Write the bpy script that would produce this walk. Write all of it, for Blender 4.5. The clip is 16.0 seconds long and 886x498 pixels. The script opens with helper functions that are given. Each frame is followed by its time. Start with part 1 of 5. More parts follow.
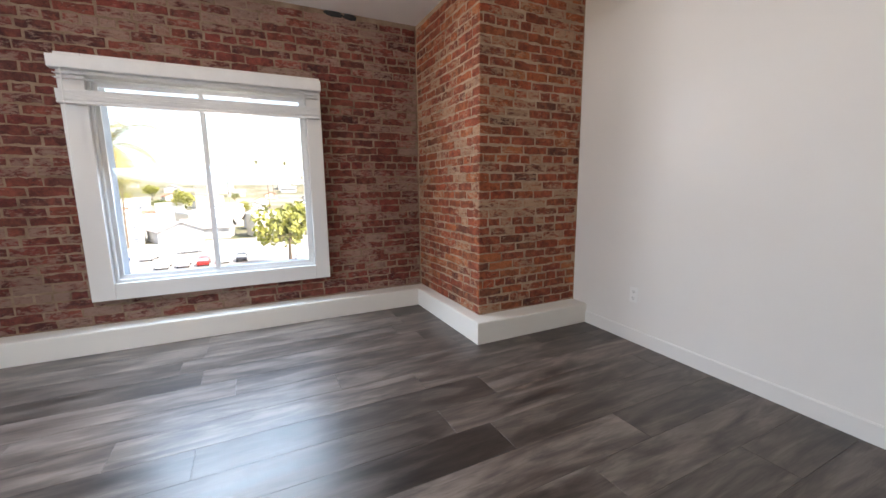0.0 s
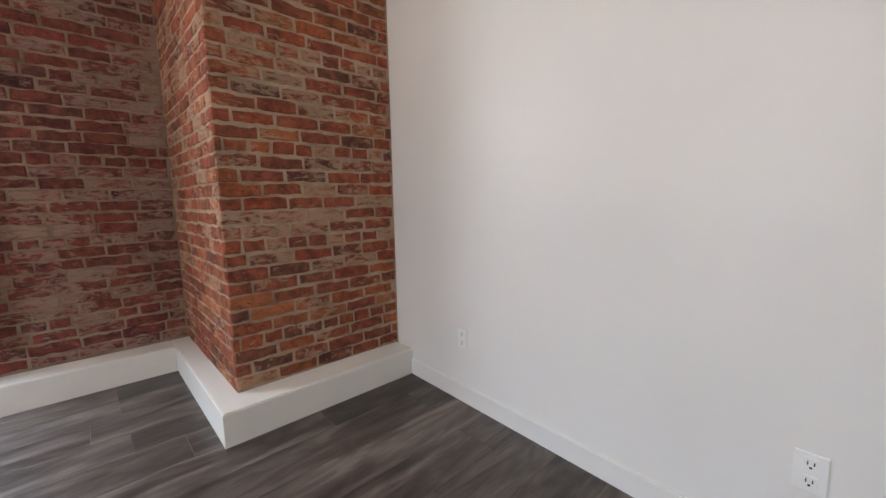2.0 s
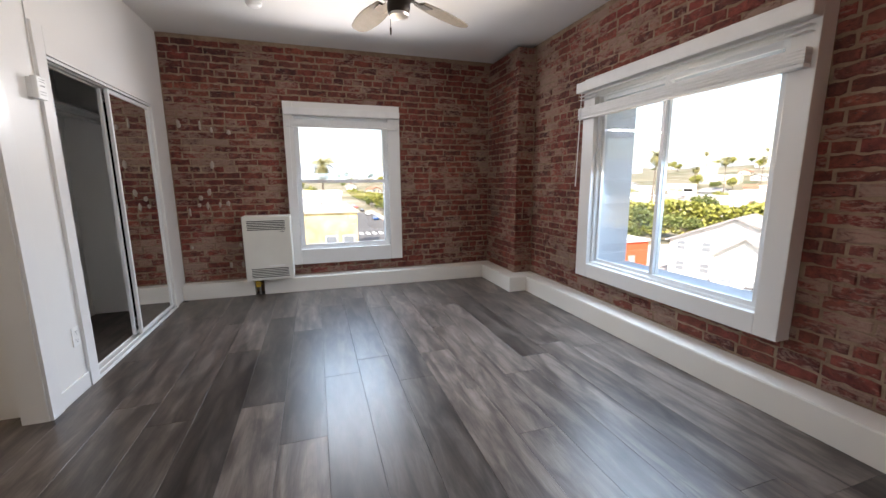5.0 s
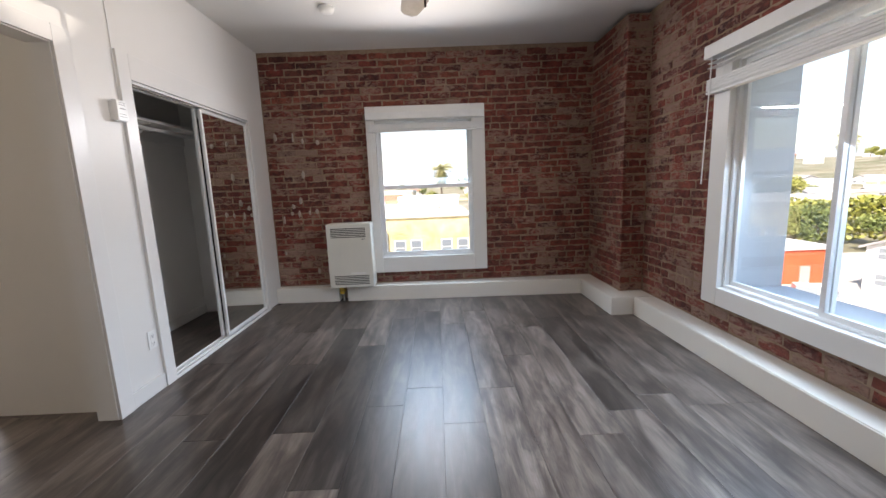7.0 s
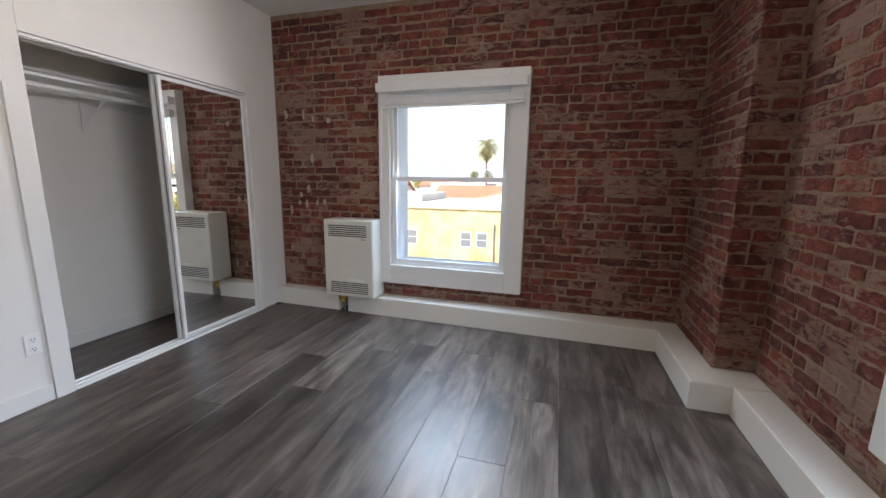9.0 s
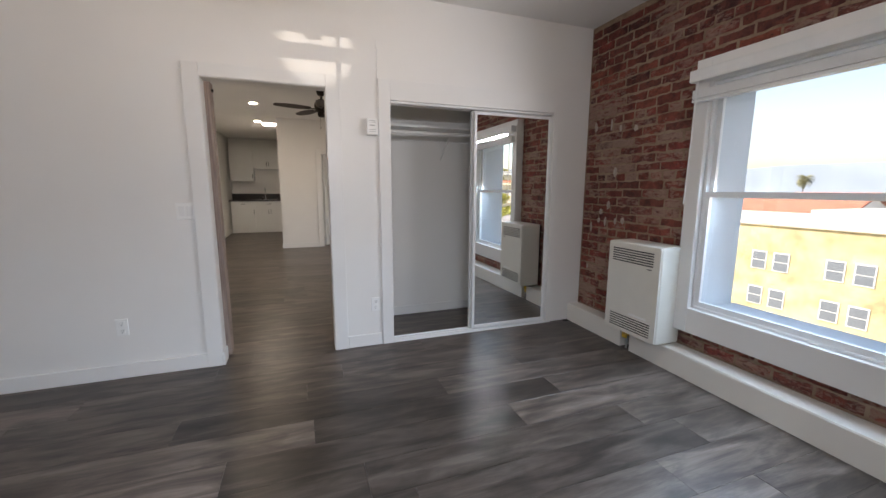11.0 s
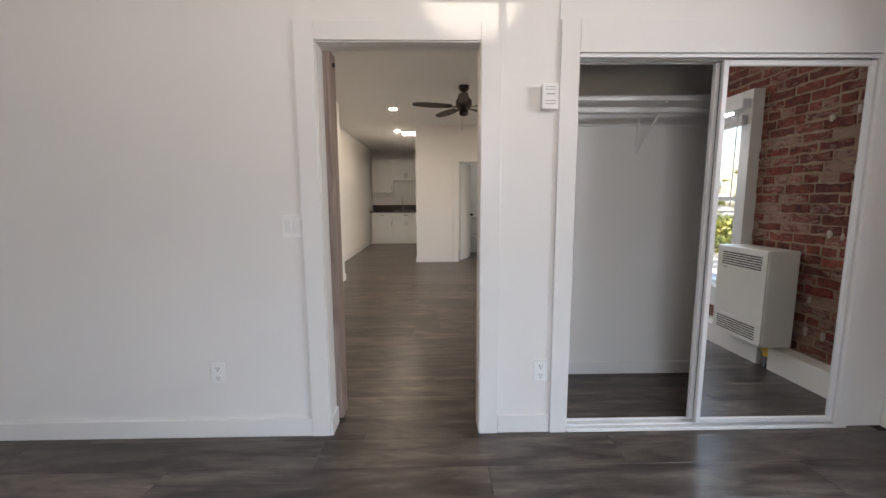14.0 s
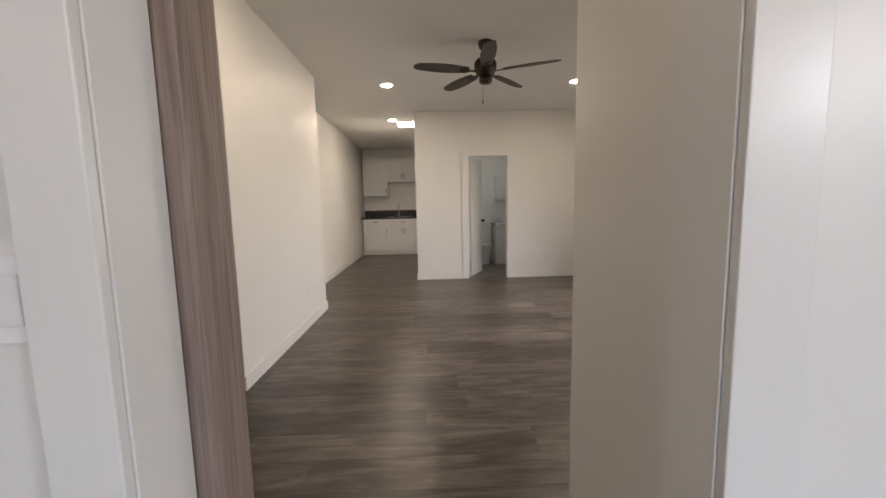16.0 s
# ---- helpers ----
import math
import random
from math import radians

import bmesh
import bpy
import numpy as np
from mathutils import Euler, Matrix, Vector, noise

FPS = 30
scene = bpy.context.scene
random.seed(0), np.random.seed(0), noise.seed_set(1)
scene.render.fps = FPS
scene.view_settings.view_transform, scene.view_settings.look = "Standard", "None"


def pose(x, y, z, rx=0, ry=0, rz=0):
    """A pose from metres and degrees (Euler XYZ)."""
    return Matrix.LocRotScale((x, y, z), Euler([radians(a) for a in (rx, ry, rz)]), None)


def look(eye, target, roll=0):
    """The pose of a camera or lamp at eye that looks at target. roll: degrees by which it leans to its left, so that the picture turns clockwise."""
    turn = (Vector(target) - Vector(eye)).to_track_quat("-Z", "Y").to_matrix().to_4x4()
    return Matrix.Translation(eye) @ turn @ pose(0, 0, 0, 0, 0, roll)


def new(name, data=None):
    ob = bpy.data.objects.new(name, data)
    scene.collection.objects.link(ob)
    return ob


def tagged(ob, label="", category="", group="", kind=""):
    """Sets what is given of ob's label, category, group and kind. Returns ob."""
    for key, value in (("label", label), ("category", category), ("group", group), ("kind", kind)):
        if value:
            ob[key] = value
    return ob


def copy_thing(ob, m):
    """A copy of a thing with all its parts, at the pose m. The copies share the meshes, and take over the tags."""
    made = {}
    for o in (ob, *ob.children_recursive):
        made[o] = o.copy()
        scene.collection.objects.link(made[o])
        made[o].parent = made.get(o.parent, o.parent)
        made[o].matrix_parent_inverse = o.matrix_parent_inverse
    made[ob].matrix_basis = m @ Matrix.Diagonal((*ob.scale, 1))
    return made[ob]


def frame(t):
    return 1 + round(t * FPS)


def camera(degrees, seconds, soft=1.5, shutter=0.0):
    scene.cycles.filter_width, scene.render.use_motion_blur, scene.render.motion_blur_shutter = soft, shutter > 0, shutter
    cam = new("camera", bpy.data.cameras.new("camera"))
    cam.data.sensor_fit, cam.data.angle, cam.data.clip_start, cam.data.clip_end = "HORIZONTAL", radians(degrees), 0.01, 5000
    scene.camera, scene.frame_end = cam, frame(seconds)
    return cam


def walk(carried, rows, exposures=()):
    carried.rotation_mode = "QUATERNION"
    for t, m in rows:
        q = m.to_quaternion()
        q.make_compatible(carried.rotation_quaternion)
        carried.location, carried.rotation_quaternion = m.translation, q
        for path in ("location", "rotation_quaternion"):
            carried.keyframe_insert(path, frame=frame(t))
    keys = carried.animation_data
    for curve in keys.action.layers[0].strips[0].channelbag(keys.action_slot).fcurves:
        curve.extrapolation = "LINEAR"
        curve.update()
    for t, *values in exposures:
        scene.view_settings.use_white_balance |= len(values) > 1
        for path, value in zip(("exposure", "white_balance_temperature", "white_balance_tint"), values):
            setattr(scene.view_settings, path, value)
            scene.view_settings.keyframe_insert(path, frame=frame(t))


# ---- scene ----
cam = camera(97.7, 16.0)
PATH = [
    (0, (0.501, 0.106, 1.192), (1.368, 1.88, 0.876), -0.7),
    (0.5, (0.744, 0.262, 1.19), (2.152, 1.638, 0.837), -3.1),
    (1, (0.998, 0.359, 1.179), (2.638, 1.458, 0.859), -3.1),
    (1.5, (1.274, 0.482, 1.161), (2.893, 1.618, 0.868), -2.0),
    (2, (1.577, 0.595, 1.135), (2.93, 2.045, 0.873), -1.1),
    (2.5, (1.852, 0.648, 1.245), (2.608, 2.461, 0.872), 1.4),
    (3, (2.074, 0.749, 1.274), (2.056, 2.701, 0.838), 1.9),
    (3.5, (2.285, 0.943, 1.173), (1.488, 2.738, 0.798), 2.0),
    (4, (2.452, 1.169, 1.2), (1.114, 2.603, 0.805), 0.9),
    (4.5, (2.453, 1.303, 1.234), (0.776, 2.325, 0.856), 0.1),
    (5, (2.448, 1.422, 1.249), (0.575, 2.033, 0.908), -0.4),
    (5.2, (2.46, 1.471, 1.258), (0.542, 1.928, 0.927), -0.4),
    (7.5, (1.827, 2.058, 1.243), (-0.147, 2.051, 0.922), -2.0),
    (8, (1.529, 2.293, 1.241), (-0.442, 2.214, 0.908), -1.3),
    (10.3, (0.383, 3.078, 1.302), (-0.904, 1.585, 0.962), 1.0),
    (10.5, (0.334, 3.113, 1.287), (-0.793, 1.493, 0.962), 0.6),
    (11, (0.201, 3.111, 1.299), (-0.474, 1.254, 0.991), 0.2),
    (11.5, (0.137, 3.139, 1.319), (-0.141, 1.179, 1.034), -0.1),
    (12, (0.097, 3.172, 1.319), (0.037, 1.193, 1.04), -0.1),
    (12.5, (0.089, 3.099, 1.301), (0.089, 1.118, 1.022), -0.1),
    (13, (0.163, 2.817, 1.29), (0.135, 0.836, 1.021), -0.2),
    (13.5, (0.191, 2.425, 1.276), (0.158, 0.441, 1.02), -0.2),
    (14, (0.225, 1.99, 1.268), (0.188, 0.006, 1.018), -0.3),
    (14.5, (0.263, 1.563, 1.283), (0.213, -0.42, 1.023), -0.4),
    (15, (0.286, 1.155, 1.267), (0.246, -0.828, 1.013), -0.9),
    (15.5, (0.334, 0.814, 1.236), (0.269, -1.172, 1.011), -0.9),
    (16, (0.395, 0.501, 1.248), (0.333, -1.485, 1.021), -1.2),
]
EXPOSURES = [(t, stops, 6850, 16) for t, stops in ((0.0, 1.72), (1.5, 1.78), (3.0, 1.85), (4.2, 1.6), (5.2, 1.4), (8.0, 1.28), (10.5, 1.1), (11.5, 1.05), (12.5, 1.15), (14.5, 1.33), (16.0, 1.38))]
walk(cam, [(t, look(eye, target, roll)) for t, eye, target, roll in PATH], EXPOSURES)

# ---- world, sun, exposure ----
SUN_DIR = Vector((0.62, -0.58, 0.95)).normalized()
world = bpy.data.worlds.new("sky")
scene.world = world
world.use_nodes = True
wn = world.node_tree.nodes
sky = wn.new("ShaderNodeTexSky")
sky.sky_type = "NISHITA"
sky.sun_disc = False
sky.sun_elevation = math.asin(SUN_DIR.z)
sky.sun_rotation = math.atan2(SUN_DIR.x, SUN_DIR.y)
sky.air_density, sky.dust_density, sky.ozone_density = 1.2, 1.6, 0.7
world.node_tree.links.new(sky.outputs[0], wn["Background"].inputs[0])
wn["Background"].inputs[1].default_value = 0.15
sun = new("sun", bpy.data.lights.new("sun", "SUN"))
sun.data.energy, sun.data.angle, sun.data.color = 4.8, radians(0.5), (1.0, 0.95, 0.88)
sun.matrix_world = look(SUN_DIR * 60, (0, 0, 0))


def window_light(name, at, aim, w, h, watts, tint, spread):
    """Daylight entering by a window's opening: an area lamp in the opening, turned down for the sky or up for the
    sunlit ground. The slit lamps are added strips in front of the blinds.
    """
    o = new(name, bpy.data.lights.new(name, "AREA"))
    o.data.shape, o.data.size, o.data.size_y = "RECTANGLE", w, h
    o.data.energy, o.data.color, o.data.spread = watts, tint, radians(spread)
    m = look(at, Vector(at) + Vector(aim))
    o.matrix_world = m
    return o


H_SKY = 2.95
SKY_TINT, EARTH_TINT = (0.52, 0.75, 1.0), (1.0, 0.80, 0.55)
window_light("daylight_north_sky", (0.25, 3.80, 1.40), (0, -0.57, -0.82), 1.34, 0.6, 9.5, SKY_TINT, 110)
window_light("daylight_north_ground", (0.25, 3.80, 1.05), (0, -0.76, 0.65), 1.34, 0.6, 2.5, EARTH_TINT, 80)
# strip lamp added before the north blind to brighten the walls at mid height
window_light("slit_fill_north", (0.24, 3.708, 1.915), (0, -1, -0.25), 1.40, 0.025, 9.5, (0.86, 0.92, 1.0), 160)
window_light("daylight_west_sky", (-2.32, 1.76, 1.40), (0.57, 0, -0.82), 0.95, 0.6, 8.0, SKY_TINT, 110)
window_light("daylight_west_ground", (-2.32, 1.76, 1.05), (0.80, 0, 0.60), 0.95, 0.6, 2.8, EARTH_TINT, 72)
# likewise an added fill strip, before the west blind
window_light("slit_fill_west", (-2.230, 1.77, 1.962), (1, 0, -0.2), 1.05, 0.020, 11.0, (0.86, 0.92, 1.0), 160)
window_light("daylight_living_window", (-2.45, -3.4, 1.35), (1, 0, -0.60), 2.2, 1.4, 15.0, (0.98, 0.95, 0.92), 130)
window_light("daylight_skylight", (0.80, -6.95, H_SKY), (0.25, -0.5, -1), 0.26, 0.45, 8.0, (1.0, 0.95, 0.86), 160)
# added spot lamp in place of reflected sun on the wall over the doorway
glint_lamp = new("glint_spot_lamp", bpy.data.lights.new("glint_spot_lamp", "SPOT"))
glint_lamp.data.energy, glint_lamp.data.spot_size, glint_lamp.data.spot_blend, glint_lamp.data.shadow_soft_size = 9000, radians(1.0), 0.6, 0.0
glint_lamp.data.color = (1.0, 0.95, 0.84)
glint_lamp.matrix_world = look((2.63, 33.9, -1.62), (0.04, 0.0, 2.29))


# ---- materials ----
class Mat:
    """A node material in the making: a principled shader and shorthand for the nodes that drive it."""

    def __init__(self, name, rough=0.5, metal=0.0):
        self.m = bpy.data.materials.new(name)
        self.m.use_nodes = True
        self.nt = self.m.node_tree
        self.b = self.nt.nodes["Principled BSDF"]
        self.b.inputs["Roughness"].default_value = rough
        self.b.inputs["Metallic"].default_value = metal

    def n(self, kind, **sets):
        node = self.nt.nodes.new(kind)
        for k, v in sets.items():
            node.inputs[k.replace("_", " ")].default_value = v
        return node

    def link(self, a, b):
        self.nt.links.new(a, b)
        return self

    def pos(self, sx=1, sy=1, sz=1, shift=None):
        g = self.n("ShaderNodeNewGeometry")
        out = g.outputs["Position"]
        if shift is not None:
            add = self.n("ShaderNodeVectorMath")
            self.link(out, add.inputs[0]).link(shift, add.inputs[1])
            out = add.outputs[0]
        mp = self.n("ShaderNodeMapping", Scale=(sx, sy, sz))
        self.link(out, mp.inputs[0])
        return mp.outputs[0]

    def noise(self, vec, scale, detail=4, rough=0.55, distort=0.0):
        t = self.n("ShaderNodeTexNoise", Scale=scale, Detail=detail, Roughness=rough, Distortion=distort)
        self.link(vec, t.inputs["Vector"])
        return t.outputs["Fac"]

    def ramp(self, fac, stops):
        r = self.n("ShaderNodeValToRGB")
        el = r.color_ramp.elements
        while len(el) < len(stops):
            el.new(0.5)
        for e, (p, c) in zip(el, stops):
            e.position = p
            e.color = (c, c, c, 1) if isinstance(c, (int, float)) else (*c, 1)
        self.link(fac, r.inputs[0])
        return r.outputs[0]

    def mix(self, fac, a, b, mode="MIX"):
        x = self.nt.nodes.new("ShaderNodeMix")
        x.data_type, x.blend_type = "RGBA", mode
        for sock, v in ((x.inputs[0], fac), (x.inputs[6], a), (x.inputs[7], b)):
            if isinstance(v, (int, float)):
                sock.default_value = v
            elif isinstance(v, tuple):
                sock.default_value = (*v, 1)
            else:
                self.link(v, sock)
        return x.outputs[2]

    def math(self, op, a, b=0.0):
        x = self.n("ShaderNodeMath")
        x.operation = op
        for sock, v in ((x.inputs[0], a), (x.inputs[1], b)):
            if isinstance(v, (int, float)):
                sock.default_value = v
            else:
                self.link(v, sock)
        return x.outputs[0]

    def rnd(self):
        o, g = self.n("ShaderNodeObjectInfo"), self.n("ShaderNodeNewGeometry")
        return self.math("FRACT", self.math("ADD", o.outputs["Random"], g.outputs["Random Per Island"]))

    def color(self, c):
        if isinstance(c, tuple):
            self.b.inputs["Base Color"].default_value = (*c, 1)
        else:
            self.link(c, self.b.inputs["Base Color"])
        return self

    def rough(self, r):
        self.link(r, self.b.inputs["Roughness"])
        return self

    def bump(self, h, strength=0.3, dist=0.01):
        u = self.n("ShaderNodeBump", Strength=strength, Distance=dist)
        self.link(h, u.inputs["Height"]).link(u.outputs[0], self.b.inputs["Normal"])
        return self


def plain(name, c, rough=0.5, metal=0.0, vary=0.12, scale=8.0, bump=0.05):
    """A colour with a little mottling and fine relief."""
    k = Mat(name, rough, metal)
    p = k.pos()
    f = k.noise(p, scale, 5)
    lo, hi = tuple(v * (1 - vary) for v in c), tuple(min(1, v * (1 + vary)) for v in c)
    k.color(k.ramp(f, ((0.3, lo), (0.7, hi))))
    k.rough(k.ramp(k.noise(p, scale * 3, 3), ((0.3, max(0.02, rough * 0.94)), (0.7, min(1, rough * 1.15)))))
    if bump:
        k.bump(k.noise(p, scale * 12, 3), bump, 0.004)
    return k.m


def paint(name, c, rough=0.5, peel=0.08, scale=140):
    """Rolled wall paint with orange peel and faint roller unevenness."""
    k = Mat(name, rough)
    p = k.pos()
    k.color(k.ramp(k.noise(p, 1.3, 4), ((0.3, tuple(v * 0.965 for v in c)), (0.7, c))))
    k.rough(k.ramp(k.noise(p, 2.5, 3), ((0.3, rough * 0.94), (0.7, rough * 1.04))))
    h = k.mix(0.25, k.noise(p, scale, 2), k.noise(p, 6, 3))
    k.bump(h, peel, 0.006)
    return k.m


def brick_mat(name, tones, smear, smear_tone, warm):
    """Old hand-made brick: each its own red, mottled, pitted, and smeared with lime along the courses."""
    k = Mat(name, 0.85)
    p, flat = k.pos(), k.pos(1, 1, 2.4)
    tone = k.ramp(k.rnd(), tuple((i / len(tones), c) for i, c in enumerate(tones)))
    tone = k.mix(k.ramp(k.noise(p, 22, 5, 0.6), ((0.42, 0.0), (0.70, 0.5))), tone, warm)
    tone = k.mix(1.0, tone, k.ramp(k.noise(p, 11, 6, 0.7, 0.5), ((0.36, 0.50), (0.56, 1.05), (0.7, 1.3))), "MULTIPLY")
    pits = k.noise(flat, 48, 4, 0.6)
    tone = k.mix(k.ramp(pits, ((0.59, 0.0), (0.66, 0.8))), tone, (0.045, 0.022, 0.02))
    patch = k.noise(p, 1.6, 3)
    fine = k.noise(flat, 15, 8, 0.72, 0.7)
    each = k.math("FRACT", k.math("MULTIPLY", k.rnd(), 7.31))
    m = k.math("ADD", k.math("MULTIPLY", patch, 0.7), k.math("MULTIPLY", fine, 0.9))
    m = k.math("ADD", m, k.math("MULTIPLY", k.math("SUBTRACT", each, 0.5), 0.24))
    tone = k.mix(k.ramp(m, ((smear, 0.0), (smear + 0.035, 0.5), (smear + 0.15, 0.85))), tone, smear_tone)
    stain = k.ramp(k.noise(p, 1.1, 5, 0.6, 0.4), ((0.32, 0.78), (0.62, 1.05)))
    k.color(k.mix(1.0, tone, stain, "MULTIPLY"))
    h = k.mix(0.5, fine, k.noise(p, 90, 4))
    k.bump(k.mix(k.ramp(pits, ((0.57, 0.0), (0.66, 0.7))), h, (0.0, 0.0, 0.0)), 0.9, 0.014)
    return k.m


RED = ((0.36, 0.068, 0.028), (0.21, 0.046, 0.028), (0.46, 0.120, 0.036), (0.26, 0.054, 0.028), (0.48, 0.150, 0.050),
       (0.11, 0.033, 0.027), (0.40, 0.080, 0.030), (0.31, 0.075, 0.038))
# duller red of the window walls: the brick's own tone plus painted backlit shade
PLUM_SHADED = ((0.24, 0.048, 0.038), (0.13, 0.034, 0.030), (0.28, 0.070, 0.045), (0.17, 0.042, 0.034), (0.29, 0.080, 0.050),
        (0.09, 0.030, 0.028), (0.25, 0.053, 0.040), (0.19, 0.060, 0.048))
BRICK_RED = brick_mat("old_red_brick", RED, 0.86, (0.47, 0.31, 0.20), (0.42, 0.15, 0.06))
BRICK_PLUM_SHADED = brick_mat("old_plum_shaded_brick", PLUM_SHADED, 0.83, (0.37, 0.25, 0.195), (0.30, 0.085, 0.05))


def mortar_mat(name, shade):
    k = Mat(name, 0.95)
    p = k.pos()
    k.color(k.ramp(k.noise(p, 6, 6, 0.7), tuple((f, tuple(v * shade for v in c)) for f, c in ((0.25, (0.20, 0.125, 0.08)), (0.5, (0.42, 0.29, 0.195)), (0.75, (0.56, 0.425, 0.31))))))
    k.bump(k.noise(p, 70, 6, 0.7), 0.8, 0.01)
    return k.m


def plank_mat(name, dark, mid, light):
    """Printed grey oak: soft bands, dark clouds, knots and fine cathedral lines that run along each plank."""
    k = Mat(name, 0.35)
    o = k.n("ShaderNodeObjectInfo")
    r = o.outputs["Random"]
    cb = k.n("ShaderNodeCombineXYZ")
    k.link(k.math("MULTIPLY", r, 37.0), cb.inputs[0]).link(k.math("MULTIPLY", r, 91.0), cb.inputs[1])
    sh = cb.outputs[0]
    streak = k.noise(k.pos(0.9, 6.5, 1, sh), 1.7, 6, 0.6, 0.9)
    grain = k.noise(k.pos(4, 110, 1, sh), 1.5, 4, 0.65, 0.2)
    cloud = k.noise(k.pos(1.5, 5.0, 1, sh), 1.9, 4, 0.55, 0.6)
    cath = k.noise(k.pos(1.1, 8, 1, sh), 1.8, 2, 0.4, 1.2)
    blot = k.noise(k.pos(1.3, 2.0, 1, sh), 1.4, 2, 0.5)
    base = k.ramp(streak, ((0.28, dark), (0.47, mid), (0.72, light)))
    base = k.mix(k.ramp(cloud, ((0.44, 0.0), (0.56, 0.42), (0.70, 0.78))), base, dark)
    base = k.mix(1.0, base, k.ramp(grain, ((0.28, 0.78), (0.5, 1.0), (0.72, 1.14))), "MULTIPLY")
    line = k.math("ABSOLUTE", k.math("SUBTRACT", k.math("FRACT", k.math("MULTIPLY", cath, 7.0)), 0.5))
    base = k.mix(k.math("MULTIPLY", k.ramp(line, ((0.0, 0.28), (0.12, 0.0))), k.ramp(blot, ((0.5, 0.0), (0.6, 1.0)))), base, dark)
    vo = k.n("ShaderNodeTexVoronoi", Scale=1.0)
    k.link(k.pos(1.0, 3.6, 1, sh), vo.inputs["Vector"])
    base = k.mix(k.ramp(vo.outputs["Distance"], ((0.015, 0.6), (0.04, 0.3), (0.09, 0.0))), base, tuple(v * 0.5 for v in dark))
    sp = k.n("ShaderNodeSeparateColor")
    k.link(o.outputs["Color"], sp.inputs[0])
    cc = k.n("ShaderNodeCombineColor")
    for i in range(3):
        k.link(sp.outputs[0], cc.inputs[i])
    k.color(k.mix(1.0, base, cc.outputs[0], "MULTIPLY"))
    k.rough(k.ramp(streak, ((0.3, 0.30), (0.7, 0.40))))
    k.b.inputs["Specular IOR Level"].default_value = 0.42
    k.bump(k.mix(0.5, k.mix(0.5, grain, streak), line), 0.16, 0.002)
    return k.m


def wood_mat(name, dark, light, axis_scale=(9, 9, 0.8)):
    k = Mat(name, 0.6)
    g = k.noise(k.pos(*axis_scale), 3.0, 6, 0.6, 0.8)
    f = k.noise(k.pos(axis_scale[0] * 8, axis_scale[1] * 8, axis_scale[2]), 3.0, 3)
    k.color(k.mix(0.4, k.ramp(g, ((0.3, dark), (0.7, light))), k.ramp(f, ((0.3, dark), (0.7, light)))))
    k.bump(k.mix(0.5, g, f), 0.3, 0.004)
    return k.m


def glass_mat(name, tint=(0.97, 0.99, 0.99)):
    k = Mat(name, 0.0)
    k.color(tint)
    k.b.inputs["Transmission Weight"].default_value = 1.0
    k.b.inputs["IOR"].default_value = 1.45
    return k.m


def glow_mat(name, c, s):
    k = Mat(name, 0.5)
    k.color((0.8, 0.8, 0.8))
    k.b.inputs["Emission Color"].default_value = (*c, 1)
    k.b.inputs["Emission Strength"].default_value = s
    return k.m


def foliage_mat(name, a, b):
    k = Mat(name, 0.6)
    g = k.n("ShaderNodeNewGeometry")
    f = k.math("ADD", k.math("MULTIPLY", g.outputs["Random Per Island"], 0.6), k.math("MULTIPLY", k.noise(k.pos(), 0.8, 3), 0.4))
    k.color(k.ramp(f, ((0.15, a), (0.85, b))))
    k.b.inputs["Transmission Weight"].default_value = 0.0
    return k.m


MORTAR = mortar_mat("lime_mortar", 1.0)
# same lime mortar, darkened to carry the shade on the window walls
MORTAR_SHADED = mortar_mat("shaded_lime_mortar", 0.72)
WALL = paint("warm_white_wall_paint", (0.81, 0.795, 0.765), 0.42)
CEIL = paint("ceiling_paint", (0.78, 0.77, 0.745), 0.7)
TRIM = paint("white_semigloss_trim", (0.80, 0.79, 0.765), 0.32, 0.03, 60)
LEDGE = paint("cream_ledge_paint", (0.80, 0.77, 0.71), 0.35, 0.1, 40)
PLANK = plank_mat("grey_oak_vinyl_plank", (0.028, 0.0215, 0.018), (0.100, 0.078, 0.065), (0.192, 0.158, 0.135))
SUBFLOOR = plain("subfloor", (0.03, 0.027, 0.025), 0.9)
BARN = wood_mat("greyed_barn_wood", (0.14, 0.095, 0.078), (0.38, 0.29, 0.245))
VINYL = plain("white_vinyl", (0.80, 0.81, 0.81), 0.35, 0, 0.03, 5, 0.02)
BLIND = plain("white_blind_slat", (0.78, 0.78, 0.77), 0.4, 0, 0.04, 9, 0.02)
ALU = plain("brushed_aluminium", (0.62, 0.62, 0.62), 0.35, 0.9, 0.06, 30, 0.03)
WALU = plain("white_metal_frame", (0.78, 0.78, 0.77), 0.35, 0.0, 0.04, 10, 0.02)
HEAT = plain("cream_enamel", (0.74, 0.725, 0.66), 0.35, 0, 0.03, 4, 0.02)
SLOT = plain("dark_vent_slot", (0.03, 0.03, 0.03), 0.7)
BRASS = plain("brass", (0.55, 0.36, 0.09), 0.35, 0.9)
YELLOWTAG = plain("yellow_gas_tag", (0.75, 0.48, 0.05), 0.5)
PIPE = plain("galvanised_pipe", (0.4, 0.4, 0.39), 0.45, 0.8)
PLASTIC = plain("white_plastic", (0.84, 0.84, 0.82), 0.3, 0, 0.02, 10, 0.0)
BLACK = plain("black_metal", (0.022, 0.020, 0.019), 0.4, 0.6)
BRONZE = plain("dark_bronze", (0.030, 0.022, 0.017), 0.45, 0.6)
BLADE_D = wood_mat("dark_fan_blade", (0.045, 0.034, 0.030), (0.10, 0.078, 0.066), (6, 6, 6))
